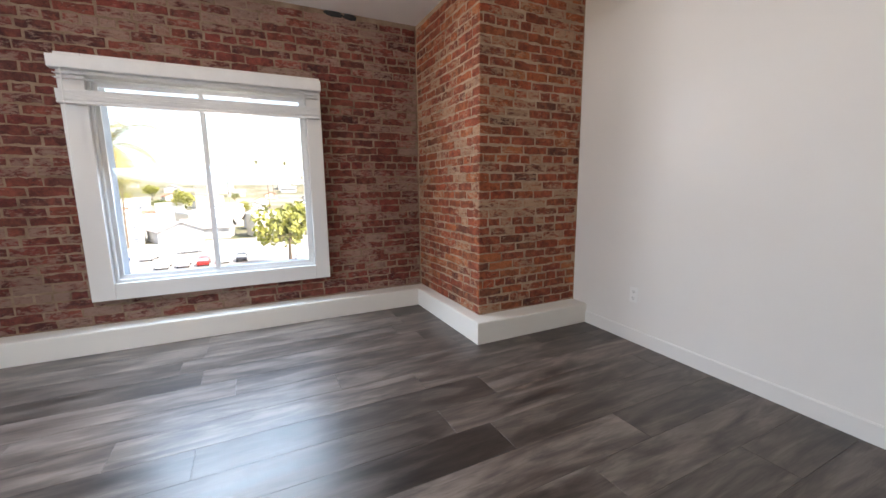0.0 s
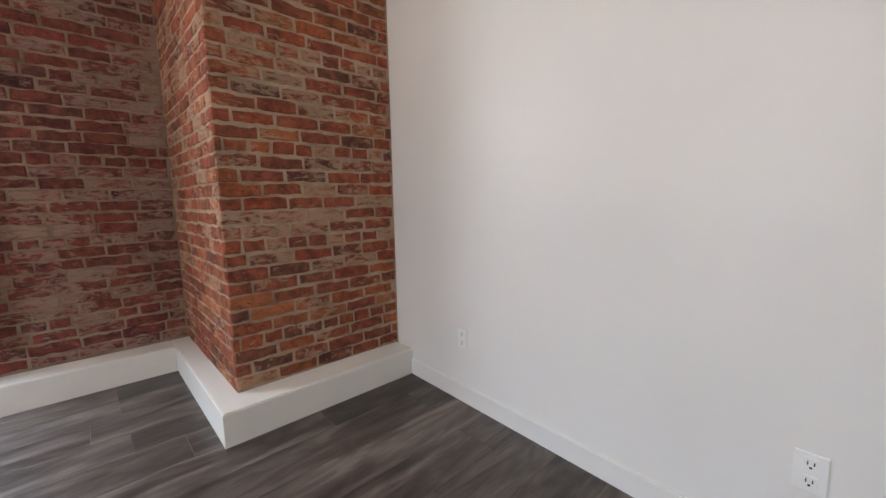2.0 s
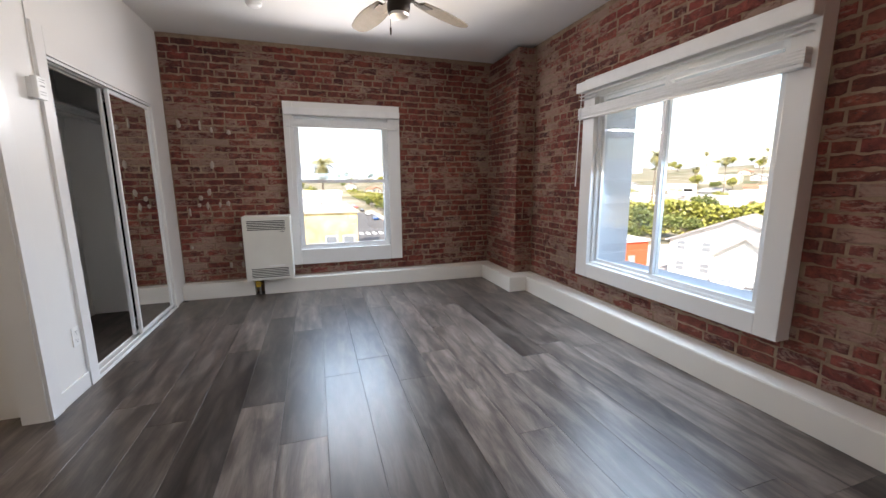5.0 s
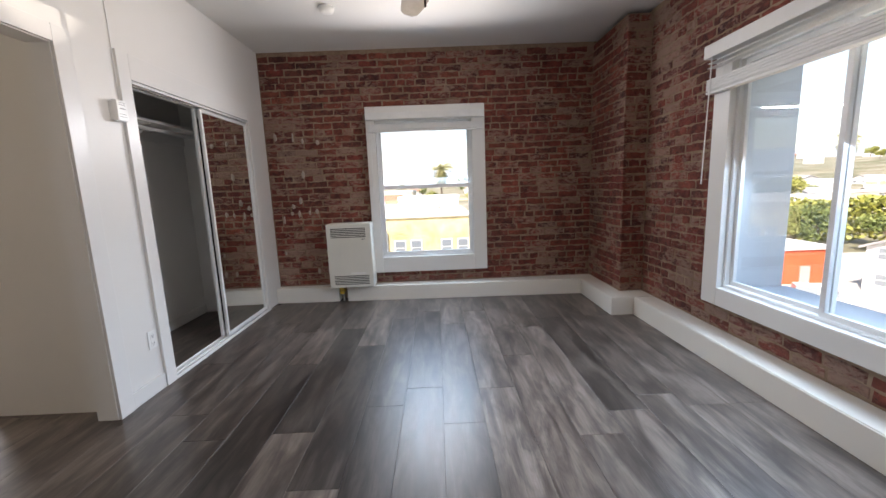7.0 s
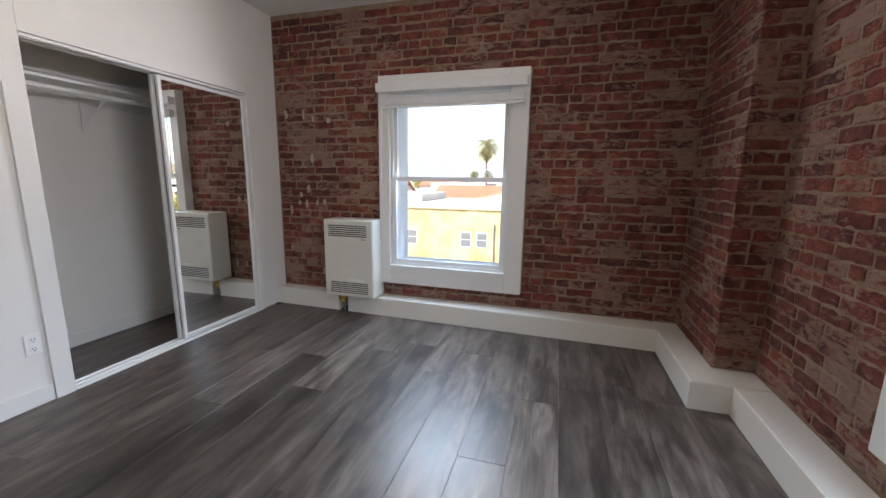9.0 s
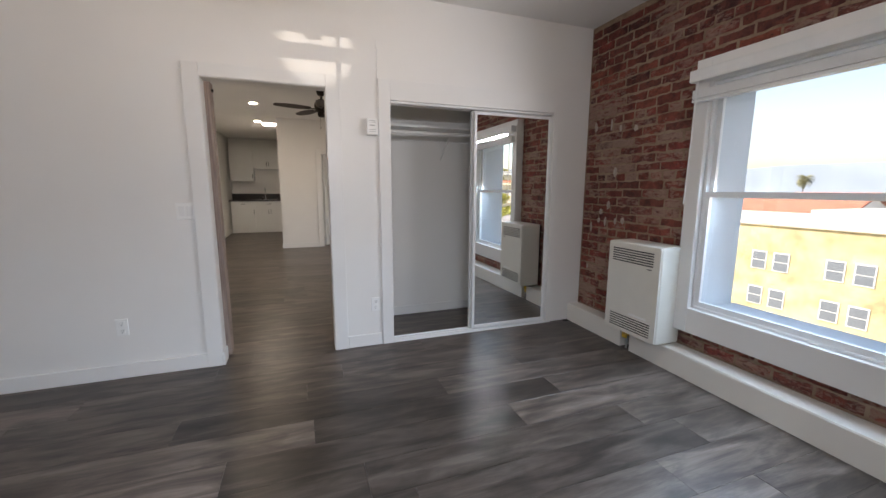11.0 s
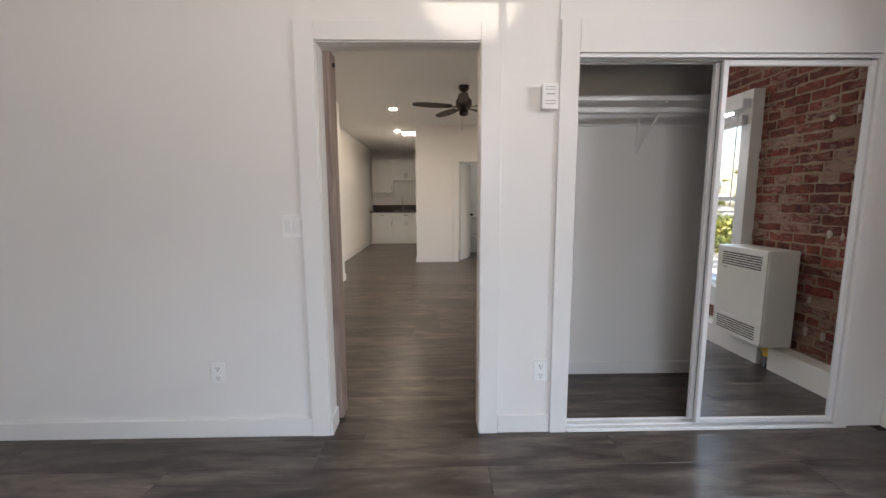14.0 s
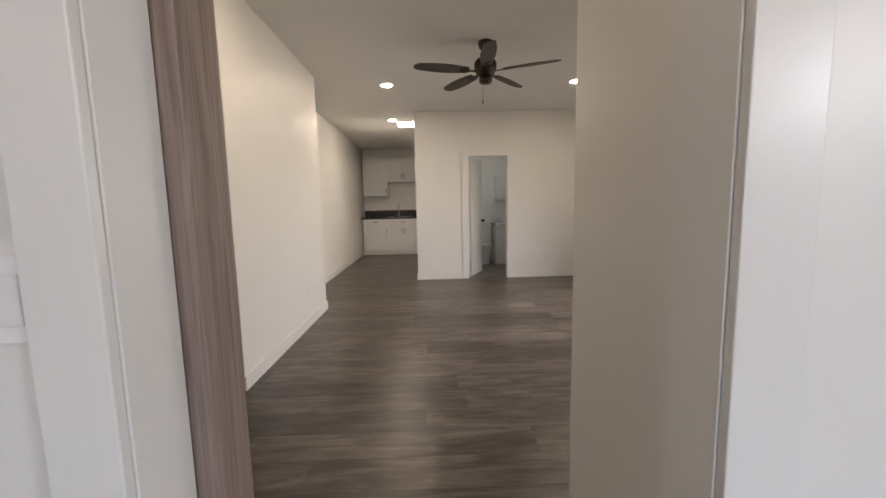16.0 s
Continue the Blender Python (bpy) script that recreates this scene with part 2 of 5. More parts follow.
BLADE_L = wood_mat("washed_oak_fan_blade", (0.15, 0.13, 0.105), (0.26, 0.23, 0.19), (6, 6, 6))
CABINET = paint("white_cabinet_paint", (0.80, 0.795, 0.77), 0.35, 0.02, 40)
STONE = plain("dark_granite", (0.025, 0.020, 0.018), 0.2, 0, 0.6, 60, 0.02)
STEEL = plain("stainless_steel", (0.6, 0.6, 0.6), 0.25, 1.0, 0.05)
PORCELAIN = plain("porcelain", (0.82, 0.82, 0.80), 0.12, 0, 0.02, 5, 0.0)
TILE = plain("grey_floor_tile", (0.16, 0.15, 0.14), 0.4)
GLASS = glass_mat("clear_window_glass")
LAMP = glow_mat("recessed_lamp_glow", (1.0, 0.86, 0.66), 130.0)
BATH_FILL = glow_mat("bath_fill_glow", (0.95, 1.0, 0.97), 14.0)
MIR = Mat("mirror_silver", 0.0, 1.0)
MIR.color((0.90, 0.91, 0.90))
MIRROR = MIR.m
STUCCO_OWN = plain("pale_blue_grey_stucco", (0.58, 0.62, 0.66), 0.9, 0, 0.06, 3, 0.4)
STUCCO_Y = plain("ochre_stucco", (0.60, 0.49, 0.26), 0.9, 0, 0.36, 0.7, 0.3)
STUCCO_R = plain("orange_red_stucco", (0.62, 0.11, 0.04), 0.85, 0, 0.1, 0.4)
HOUSE_W = plain("white_siding", (0.70, 0.69, 0.65), 0.8, 0, 0.08, 0.3)
HOUSE_C = plain("cream_siding", (0.60, 0.53, 0.42), 0.8, 0, 0.1, 0.3)
HOUSE_G = plain("grey_siding", (0.42, 0.42, 0.42), 0.8, 0, 0.1, 0.3)
ROOF_G = plain("grey_shingle_roof", (0.30, 0.28, 0.27), 0.9, 0, 0.2, 0.6)
ROOF_T = plain("terracotta_roof", (0.40, 0.15, 0.09), 0.9, 0, 0.2, 0.6)
ROOF_W = plain("white_roof_coating", (0.62, 0.61, 0.59), 0.9, 0, 0.15, 0.5)
PANE = plain("dark_window_pane", (0.20, 0.22, 0.24), 0.12)
ASPHALT = plain("asphalt", (0.10, 0.098, 0.095), 0.9, 0, 0.2, 0.3)
CONCRETE = plain("pale_concrete", (0.36, 0.34, 0.31), 0.9, 0, 0.15, 0.2)
gk = Mat("dry_lots_and_yards", 0.95)
gk.color(gk.ramp(gk.noise(gk.pos(), 0.035, 6, 0.7), ((0.35, (0.07, 0.085, 0.030)), (0.5, (0.17, 0.15, 0.09)), (0.66, (0.30, 0.27, 0.21)))))
GROUND = gk.m
SPOT = plain("old_plaster_lump", (0.45, 0.38, 0.32), 0.8, 0, 0.1, 20, 0.3)
MARK = plain("white_road_paint", (0.7, 0.7, 0.68), 0.8)
LEAF = foliage_mat("broadleaf_foliage", (0.05, 0.08, 0.016), (0.18, 0.20, 0.045))
LEAF_Y = foliage_mat("sunlit_yellow_green_foliage", (0.16, 0.18, 0.025), (0.36, 0.34, 0.07))
PALM = foliage_mat("palm_frond", (0.10, 0.115, 0.03), (0.32, 0.27, 0.09))
BARK = plain("bark", (0.16, 0.12, 0.085), 0.95, 0, 0.25, 3, 0.4)
# blue-grey of distant haze is put into the hill colour
HAZE_COLOUR = plain("far_hill_haze_colour", (0.25, 0.29, 0.33), 1.0, 0, 0.15, 0.004, 0)
TYRE = plain("tyre_rubber", (0.02, 0.02, 0.02), 0.8)
CARS = [plain("car_paint_" + n, c, 0.25, 0.1, 0.03, 1, 0) for n, c in
        (("white", (0.75, 0.75, 0.74)), ("silver", (0.42, 0.43, 0.45)), ("blue", (0.05, 0.12, 0.30)), ("red", (0.42, 0.03, 0.025)), ("black", (0.03, 0.03, 0.035)))]


# ---- building helpers ----
def chain(o):
    m = o.matrix_basis.copy()
    return chain(o.parent) @ o.matrix_parent_inverse @ m if o.parent else m


def thing(name, loc, label, category, group="", kind=""):
    o = new(name)
    o.empty_display_size = 0.1
    o.matrix_basis = Matrix.Translation(loc)
    return tagged(o, label, category, group, kind)


def part(name, bm, material, parent=None, label="", smooth=False):
    """Links a bmesh, given in world metres, as one mesh object under a thing or part."""
    me = bpy.data.meshes.new(name)
    bmesh.ops.recalc_face_normals(bm, faces=bm.faces)
    bm.to_mesh(me)
    bm.free()
    for f in me.polygons:
        f.use_smooth = smooth
    me.materials.append(material)
    o = new(name, me)
    if parent:
        o.parent = parent
        o.matrix_parent_inverse = chain(parent).inverted()
    if label:
        o["label"] = label
    return o


def structure(name, bm, material, label, category):
    return tagged(part(name, bm, material), label, category, "", "structure")


def box(bm, x0, x1, y0, y1, z0, z1):
    m = Matrix.LocRotScale(((x0 + x1) / 2, (y0 + y1) / 2, (z0 + z1) / 2), None, (abs(x1 - x0), abs(y1 - y0), abs(z1 - z0)))
    return bmesh.ops.create_cube(bm, size=1, matrix=m)["verts"]


def boxes(*list_of):
    bm = bmesh.new()
    for b in list_of:
        box(bm, *b)
    return bm


def rbox(x0, x1, y0, y1, z0, z1, r=0.004, seg=2):
    """A box with rounded edges."""
    bm = boxes((x0, x1, y0, y1, z0, z1))
    bmesh.ops.bevel(bm, geom=bm.edges[:], offset=r, segments=seg, profile=0.6, affect="EDGES", clamp_overlap=True)
    return bm


def rod(bm, a, b, r, r2=None, n=12):
    a, b = Vector(a), Vector(b)
    d = b - a
    m = Matrix.Translation((a + b) / 2) @ d.to_track_quat("Z", "Y").to_matrix().to_4x4()
    bmesh.ops.create_cone(bm, cap_ends=True, segments=n, radius1=r, radius2=r if r2 is None else r2, depth=d.length, matrix=m)
    return bm


def rods(*list_of, n=12):
    bm = bmesh.new()
    for a, b, r in list_of:
        rod(bm, a, b, r, n=n)
    return bm


def lathe(profile, at, n=24):
    """Rings of (radius, z) about the upright axis through at."""
    bm = bmesh.new()
    rings = [[bm.verts.new((at[0] + r * math.cos(2 * math.pi * i / n), at[1] + r * math.sin(2 * math.pi * i / n), at[2] + z)) for i in range(n)] for r, z in profile]
    for a, b in zip(rings, rings[1:]):
        for i in range(n):
            bm.faces.new((a[i], a[(i + 1) % n], b[(i + 1) % n], b[i]))
    bm.faces.new(rings[0])
    bm.faces.new(rings[-1])
    return bm


# ---- the shell of the rooms ----
H = 2.745
XW, XE, YN = -2.39, 3.06, 3.87          # brick west face, painted east face, brick north face
DOOR_L, DOOR_H = 0.80, 2.03             # bedroom doorway from x = 0
CL0, CL1, CLH = -1.99, -0.485, 1.975    # closet opening
NWIN = (-0.485, 0.985, 0.485, 2.02)       # north window hole: x0, x1, z0, z1
WWIN = (1.235, 2.285, 0.47, 2.02)        # west window hole: y0, y1, z0, z1
TH = 0.33                               # outside wall

structure("floor", boxes((-3.0, 3.6, -10.4, 4.3, -0.30, -0.012)), SUBFLOOR, "dark subfloor under grey vinyl planks", "floor")
bm = bmesh.new()
box(bm, -3.0, 3.6, -6.7, 4.2, H, H + 0.25)
box(bm, -3.0, 0.64, -10.4, -6.7, H, H + 0.25)
box(bm, 0.96, 3.6, -10.4, -6.7, H, H + 0.25)
box(bm, 0.64, 0.96, -10.4, -7.2, H, H + 0.25)
structure("ceiling", bm, CEIL, "plain off-white painted ceiling", "ceiling")

NH0, NH1, NH2, NH3 = NWIN[0] - 0.021, NWIN[1] + 0.021, NWIN[2] - 0.021, NWIN[3] + 0.021
WH0, WH1, WH2, WH3 = WWIN[0] - 0.021, WWIN[1] + 0.021, WWIN[2] - 0.021, WWIN[3] + 0.021
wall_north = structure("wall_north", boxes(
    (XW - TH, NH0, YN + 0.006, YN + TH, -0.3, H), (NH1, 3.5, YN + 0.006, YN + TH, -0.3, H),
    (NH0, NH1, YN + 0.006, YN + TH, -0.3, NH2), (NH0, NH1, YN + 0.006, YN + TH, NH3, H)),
    MORTAR_SHADED, "old red brick wall with pale smeared mortar", "wall")
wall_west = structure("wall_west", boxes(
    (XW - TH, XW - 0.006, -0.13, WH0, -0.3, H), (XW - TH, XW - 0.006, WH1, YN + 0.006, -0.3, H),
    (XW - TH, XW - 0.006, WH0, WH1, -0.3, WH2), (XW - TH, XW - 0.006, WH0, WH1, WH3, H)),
    MORTAR_SHADED, "old dark red brick wall with whitewash spots", "wall")
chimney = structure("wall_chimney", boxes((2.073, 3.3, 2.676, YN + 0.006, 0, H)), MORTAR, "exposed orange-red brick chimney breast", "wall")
pier = structure("wall_pier", boxes((XW - 0.006, -1.626, 3.646, YN + 0.006, 0, H - 0.035)), MORTAR_SHADED, "dark red brick corner pier", "wall")

# outside faces and reveals, painted stucco
bm = bmesh.new()
for x0, x1, z0, z1 in ((-2.9, NWIN[0] - 0.02, -0.3, 3.4), (NWIN[1] + 0.02, 3.6, -0.3, 3.4), (NWIN[0] - 0.02, NWIN[1] + 0.02, -0.3, NWIN[2] - 0.02), (NWIN[0] - 0.02, NWIN[1] + 0.02, NWIN[3] + 0.02, 3.4)):
    box(bm, x0, x1, YN + TH + 0.003, YN + TH + 0.03, z0, z1)
for a in (NWIN[0] - 0.02, NWIN[1]):
    box(bm, a, a + 0.02, YN + 0.012, YN + TH + 0.03, NWIN[2] - 0.02, NWIN[3] + 0.02)
box(bm, NWIN[0] + 0.001, NWIN[1] - 0.001, YN + 0.012, YN + TH + 0.06, NWIN[2] - 0.02, NWIN[2])
box(bm, NWIN[0] + 0.001, NWIN[1] - 0.001, YN + 0.012, YN + TH + 0.03, NWIN[3], NWIN[3] + 0.02)
structure("facade_north", bm, STUCCO_OWN, "pale blue-grey stucco outer wall and window reveal", "wall")
bm = bmesh.new()
for y0, y1, z0, z1 in ((-0.2, WWIN[0] - 0.02, -0.3, 3.4), (WWIN[1] + 0.02, 4.36, -0.3, 3.4), (WWIN[0] - 0.02, WWIN[1] + 0.02, -0.3, WWIN[2] - 0.02), (WWIN[0] - 0.02, WWIN[1] + 0.02, WWIN[3] + 0.02, 3.4)):
    box(bm, XW - TH - 0.03, XW - TH - 0.003, y0, y1, z0, z1)
for a in (WWIN[0] - 0.02, WWIN[1]):
    box(bm, XW - TH - 0.03, XW - 0.012, a, a + 0.02, WWIN[2] - 0.02, WWIN[3] + 0.02)
box(bm, XW - TH - 0.06, XW - 0.012, WWIN[0] + 0.001, WWIN[1] - 0.001, WWIN[2] - 0.02, WWIN[2])
box(bm, XW - TH - 0.03, XW - 0.012, WWIN[0] + 0.001, WWIN[1] - 0.001, WWIN[3], WWIN[3] + 0.02)
structure("facade_west", bm, STUCCO_OWN, "pale blue-grey stucco outer wall and window reveal", "wall")

# painted east wall, a little out of square
bm = boxes((0, 0.2, -0.3, 4.2, 0, H))
bmesh.ops.transform(bm, matrix=pose(2.955, 0, 0, 0, 0, -2.75), verts=bm.verts)
structure("wall_east", bm, WALL, "plain off-white painted wall", "wall")
bm = boxes((-0.014, 0, 0.0, 2.51, 0.0, 0.10))
bmesh.ops.bevel(bm, geom=[e for e in bm.edges if all(v.co.x < -0.01 and v.co.z > 0.05 for v in e.verts)], offset=0.005, segments=2, affect="EDGES")
bmesh.ops.transform(bm, matrix=pose(2.955, 0, 0, 0, 0, -2.75), verts=bm.verts)
structure("baseboard_east", bm, TRIM, "low white painted baseboard", "baseboard")

# south wall with doorway and closet
SW = 0.115
structure("wall_south", boxes(
    (DOOR_L, 3.2, -SW, 0, 0, H), (0, DOOR_L, -SW, 0, DOOR_H, H), (CL1, 0, -SW, 0, 0, H),
    (CL0, CL1, -SW, 0, CLH, H), (XW, CL0, -SW, 0, 0, H)), WALL, "off-white painted wall with doorway and closet", "wall")
structure("baseboard_south", rbox(DOOR_L + 0.10, 2.955, 0.002, 0.016, 0, 0.10, 0.004), TRIM, "low white painted baseboard", "baseboard")
structure("baseboard_between", rbox(CL1 + 0.098, -0.108, 0.002, 0.014, 0, 0.10, 0.004), TRIM, "low white painted baseboard", "baseboard")
structure("baseboard_return", rbox(DOOR_L - 0.012, DOOR_L + 0.002, -SW, 0.016, 0, 0.10, 0.004), TRIM, "short white baseboard in the doorway", "baseboard")
trim_door = thing("trim_door", (0.4, 0, 0), "flat white painted casing around a doorway", "door trim", "", "structure")
for a, b, c, d in ((DOOR_L + 0.003, DOOR_L + 0.10, 0, 2.12), (-0.105, -0.003, 0, 2.12), (-0.0025, DOOR_L + 0.0025, DOOR_H + 0.003, 2.12)):
    part("casing_board", rbox(a, b, 0.001, 0.019, c, d, 0.003), TRIM, trim_door)
trim_closet = thing("trim_closet", (-1.2, 0, 0), "flat white painted casing around a closet", "closet trim", "", "structure")
for a, b, c, d in ((CL1 + 0.002, CL1 + 0.095, 0, 2.13), (CL0 - 0.06, CL0 - 0.002, 0, 2.04), (CL0 - 0.0015, CL1 + 0.0015, CLH + 0.002, 2.13)):
    part("casing_board", rbox(a, b, 0.001, 0.021, c, d, 0.003), TRIM, trim_closet)

# closet interior
structure("wall_closet_back", boxes((-2.2, -0.20, -0.82, -0.70, 0, H)), WALL, "white closet back wall", "wall")
structure("wall_closet_side", boxes((-2.2, -2.06, -0.70, -SW, 0, H)), WALL, "white closet side wall", "wall")
structure("wall_passage", boxes((-0.20, -0.10, -0.82, -SW, 0, H)), WALL, "off-white wall of the short passage", "wall")
structure("baseboard_closet", rbox(-2.06, -0.20, -0.70, -0.686, 0, 0.09, 0.004), TRIM, "white baseboard inside the closet", "baseboard")

# white boxed ledge along the brick
LH = 0.168
def ledge(name, corners):
    bm = bmesh.new()
    lo = [bm.verts.new((x, y, 0)) for x, y in corners]
    hi = [bm.verts.new((x, y, LH)) for x, y in corners]
    bm.faces.new(lo)
    bm.faces.new(hi)
    n = len(corners)
    for i in range(n):
        bm.faces.new((lo[i], lo[(i + 1) % n], hi[(i + 1) % n], hi[i]))
    bmesh.ops.recalc_face_normals(bm, faces=bm.faces)
    bmesh.ops.bevel(bm, geom=[e for e in bm.edges if all(v.co.z > 0.1 for v in e.verts)], offset=0.006, segments=2, affect="EDGES")
    return structure(name, bm, LEDGE, "boxed cream-white ledge along the brick foot", "ledge")
ledge("ledge_south_west", [(XW, 0.003), (-2.262, 0.003), (-2.247, 0.715), (XW, 0.715)])
ledge("ledge_west", [(XW, 0.815), (-2.244, 0.815), (-2.172, 3.47), (XW, 3.47)])
ledge("ledge_pier", [(XW, 3.4715), (-1.40, 3.4715), (-1.40, 3.68), (-1.40, YN), (XW, YN)])
ledge("ledge_north", [(-1.3985, 3.68), (1.9585, 3.68), (1.9585, YN), (-1.3985, YN)])
ledge("ledge_chimney", [(1.96, 2.505), (3.075, 2.505), (3.075, 2.70), (2.10, 2.70), (2.10, YN), (1.96, YN)])

# living room, kitchen and bath shell
YB = -5.95
structure("wall_living_east", boxes((3.0, 3.15, -2.1, -SW, 0, H)), WALL, "off-white painted wall", "wall")
structure("wall_block", boxes((1.70, 3.15, -4.22, -2.1, 0, H)), WALL, "off-white painted wall block beside the hall", "wall")
structure("wall_kitchen_east", boxes((2.15, 2.3, -10.2, -4.22, 0, H)), WALL, "off-white painted hall wall", "wall")
structure("wall_kitchen_back", boxes((0.48, 2.3, -10.2, -10.05, 0, H)), WALL, "off-white kitchen back wall", "wall")
structure("wall_bath", boxes((-0.25, 0.62, YB - 0.12, YB, 0, H), (-2.4, -0.89, YB - 0.12, YB, 0, H), (-0.89, -0.25, YB - 0.12, YB, 2.03, H)), WALL, "off-white wall with a bathroom doorway", "wall")
structure("wall_bath_side", boxes((0.48, 0.62, -10.05, YB - 0.12, 0, H)), WALL, "off-white kitchen side wall", "wall")
structure("wall_bath_back", boxes((-2.4, 0.48, -8.1, -7.98, 0, H)), WALL, "white bathroom back wall", "wall")
structure("wall_bath_west", boxes((-1.5, -1.38, -7.98, YB - 0.12, 0, H)), WALL, "white bathroom side wall", "wall")
# west wall of the living room, with the window that lights it
structure("wall_living_west", boxes((-2.6, -2.4, -6.1, -4.6, 0, H), (-2.6, -2.4, -2.2, -0.82, 0, H), (-2.6, -2.4, -4.6, -2.2, 0, 0.55), (-2.6, -2.4, -4.6, -2.2, 2.1, H)), WALL, "off-white painted wall with a window", "wall")
structure("baseboard_block", boxes((1.686, 1.6985, -4.234, -2.086, 0, 0.10), (1.70, 3.0, -2.0985, -2.086, 0, 0.10)), TRIM, "white painted baseboard", "baseboard")
structure("baseboard_hall", boxes((2.136, 2.1485, -9.4, -4.236, 0, 0.10)), TRIM, "white painted baseboard", "baseboard")
structure("baseboard_bath", boxes((-0.133, 0.634, YB + 0.0015, YB + 0.014, 0, 0.10), (-2.4, -1.022, YB + 0.0015, YB + 0.014, 0, 0.10)), TRIM, "white painted baseboard", "baseboard")
trim_bath = thing("trim_bath_door", (-0.54, YB, 0), "flat white casing around a bathroom door", "door trim", "", "structure")
for a, b, c, d in ((-0.247, -0.135, 0, 2.12), (-1.02, -0.893, 0, 2.12), (-0.8925, -0.2475, 2.032, 2.12)):
    part("casing_board", rbox(a, b, YB + 0.0015, YB + 0.02, c, d, 0.003), TRIM, trim_bath)
structure("floor_bath", boxes((-1.4, 0.48, -7.98, YB - 0.10, -0.011, 0.004)), TILE, "dark grey bathroom floor", "floor")
# skylight shaft over the kitchen
structure("skylight_shaft", boxes((0.62, 0.64, -7.2, -6.7, H + 0.001, H + 0.7), (0.96, 0.98, -7.2, -6.7, H + 0.001, H + 0.7), (0.62, 0.98, -7.22, -7.2, H + 0.001, H + 0.7), (0.62, 0.98, -6.7, -6.68, H + 0.001, H + 0.7)), WALL, "white skylight shaft", "skylight")


# ---- windows ----
def north_window():
    x0, x1, z0, z1 = NWIN
    w = thing("window_1", (0.24, YN, 0.37), "white sliding window in deep white casing on brick", "window", "", "structure")
    yf, yb = 3.77, YN + 0.010
    for a, b, c, d in ((-0.63, x0, 0.37, 2.135), (x1, 1.11, 0.37, 2.135), (x0 + 0.001, x1 - 0.001, 0.37, z0 + 0.01), (x0 + 0.001, x1 - 0.001, 1.985, 2.135)):
        part("casing", rbox(a, b, yf, yb, c, d, 0.005), TRIM, w)
    y0, y1 = 3.812, YN + 0.009
    f = 0.020
    a, b, c, d = x0 + 0.002, x1 - 0.002, z0 + 0.012, 1.983
    for q in ((a, a + f, c, d), (b - f, b, c, d), (a + f, b - f, c, c + f), (a + f, b - f, d - f, d)):
        part("window_frame", rbox(q[0], q[1], y0, y1, q[2], q[3], 0.004), VINYL, w)
    mid = 0.205
    for lo, hi, yy in ((a + f, mid + 0.017, y0 + 0.032), (mid - 0.017, b - f, y0 + 0.004)):
        sash = part("sash", boxes((lo, lo + 0.028, yy, yy + 0.026, c + f, d - f), (hi - 0.028, hi, yy, yy + 0.026, c + f, d - f),
                    (lo + 0.028, hi - 0.028, yy, yy + 0.026, c + f, c + f + 0.028), (lo + 0.028, hi - 0.028, yy, yy + 0.026, d - f - 0.028, d - f)), VINYL, w)
        g = part("pane", boxes((lo + 0.026, hi - 0.026, yy + 0.010, yy + 0.014, c + f + 0.026, d - f - 0.026)), GLASS, sash)
        g.visible_shadow = False


def west_window():
    y0, y1, z0, z1 = WWIN
    w = thing("window_2", (XW, 1.78, 0.30), "white single-hung window in deep white casing on brick", "window", "", "structure")
    xf, xb = -2.30, XW - 0.010
    for a, b, c, d in ((1.135, y0, 0.305, 2.135), (y1, 2.43, 0.305, 2.135), (y0 + 0.001, y1 - 0.001, 0.305, z0 + 0.01), (y0 + 0.001, y1 - 0.001, 1.985, 2.135)):
        part("casing", rbox(xb, xf, a, b, c, d, 0.005), TRIM, w)
    x0, x1 = XW - 0.009, -2.335
    f = 0.018
    a, b, c, d = y0 + 0.002, y1 - 0.002, z0 + 0.012, 1.983
    for q in ((a, a + f, c, d), (b - f, b, c, d), (a + f, b - f, c, c + f), (a + f, b - f, d - f, d)):
        part("window_frame", rbox(x0, x1, q[0], q[1], q[2], q[3], 0.004), VINYL, w)
    mid = 1.265
    for lo, hi, xx in ((c + f, mid + 0.02, x1 - 0.030), (mid - 0.018, d - f, x0 + 0.004)):
        sash = part("sash", boxes((xx, xx + 0.026, a + f, a + f + 0.03, lo, hi), (xx, xx + 0.026, b - f - 0.03, b - f, lo, hi),
                    (xx, xx + 0.026, a + f + 0.03, b - f - 0.03, lo, lo + 0.034), (xx, xx + 0.026, a + f + 0.03, b - f - 0.03, hi - 0.034, hi)), VINYL, w)
        g = part("pane", boxes((xx + 0.010, xx + 0.014, a + f + 0.028, b - f - 0.028, lo + 0.032, hi - 0.032)), GLASS, sash)
        g.visible_shadow = False


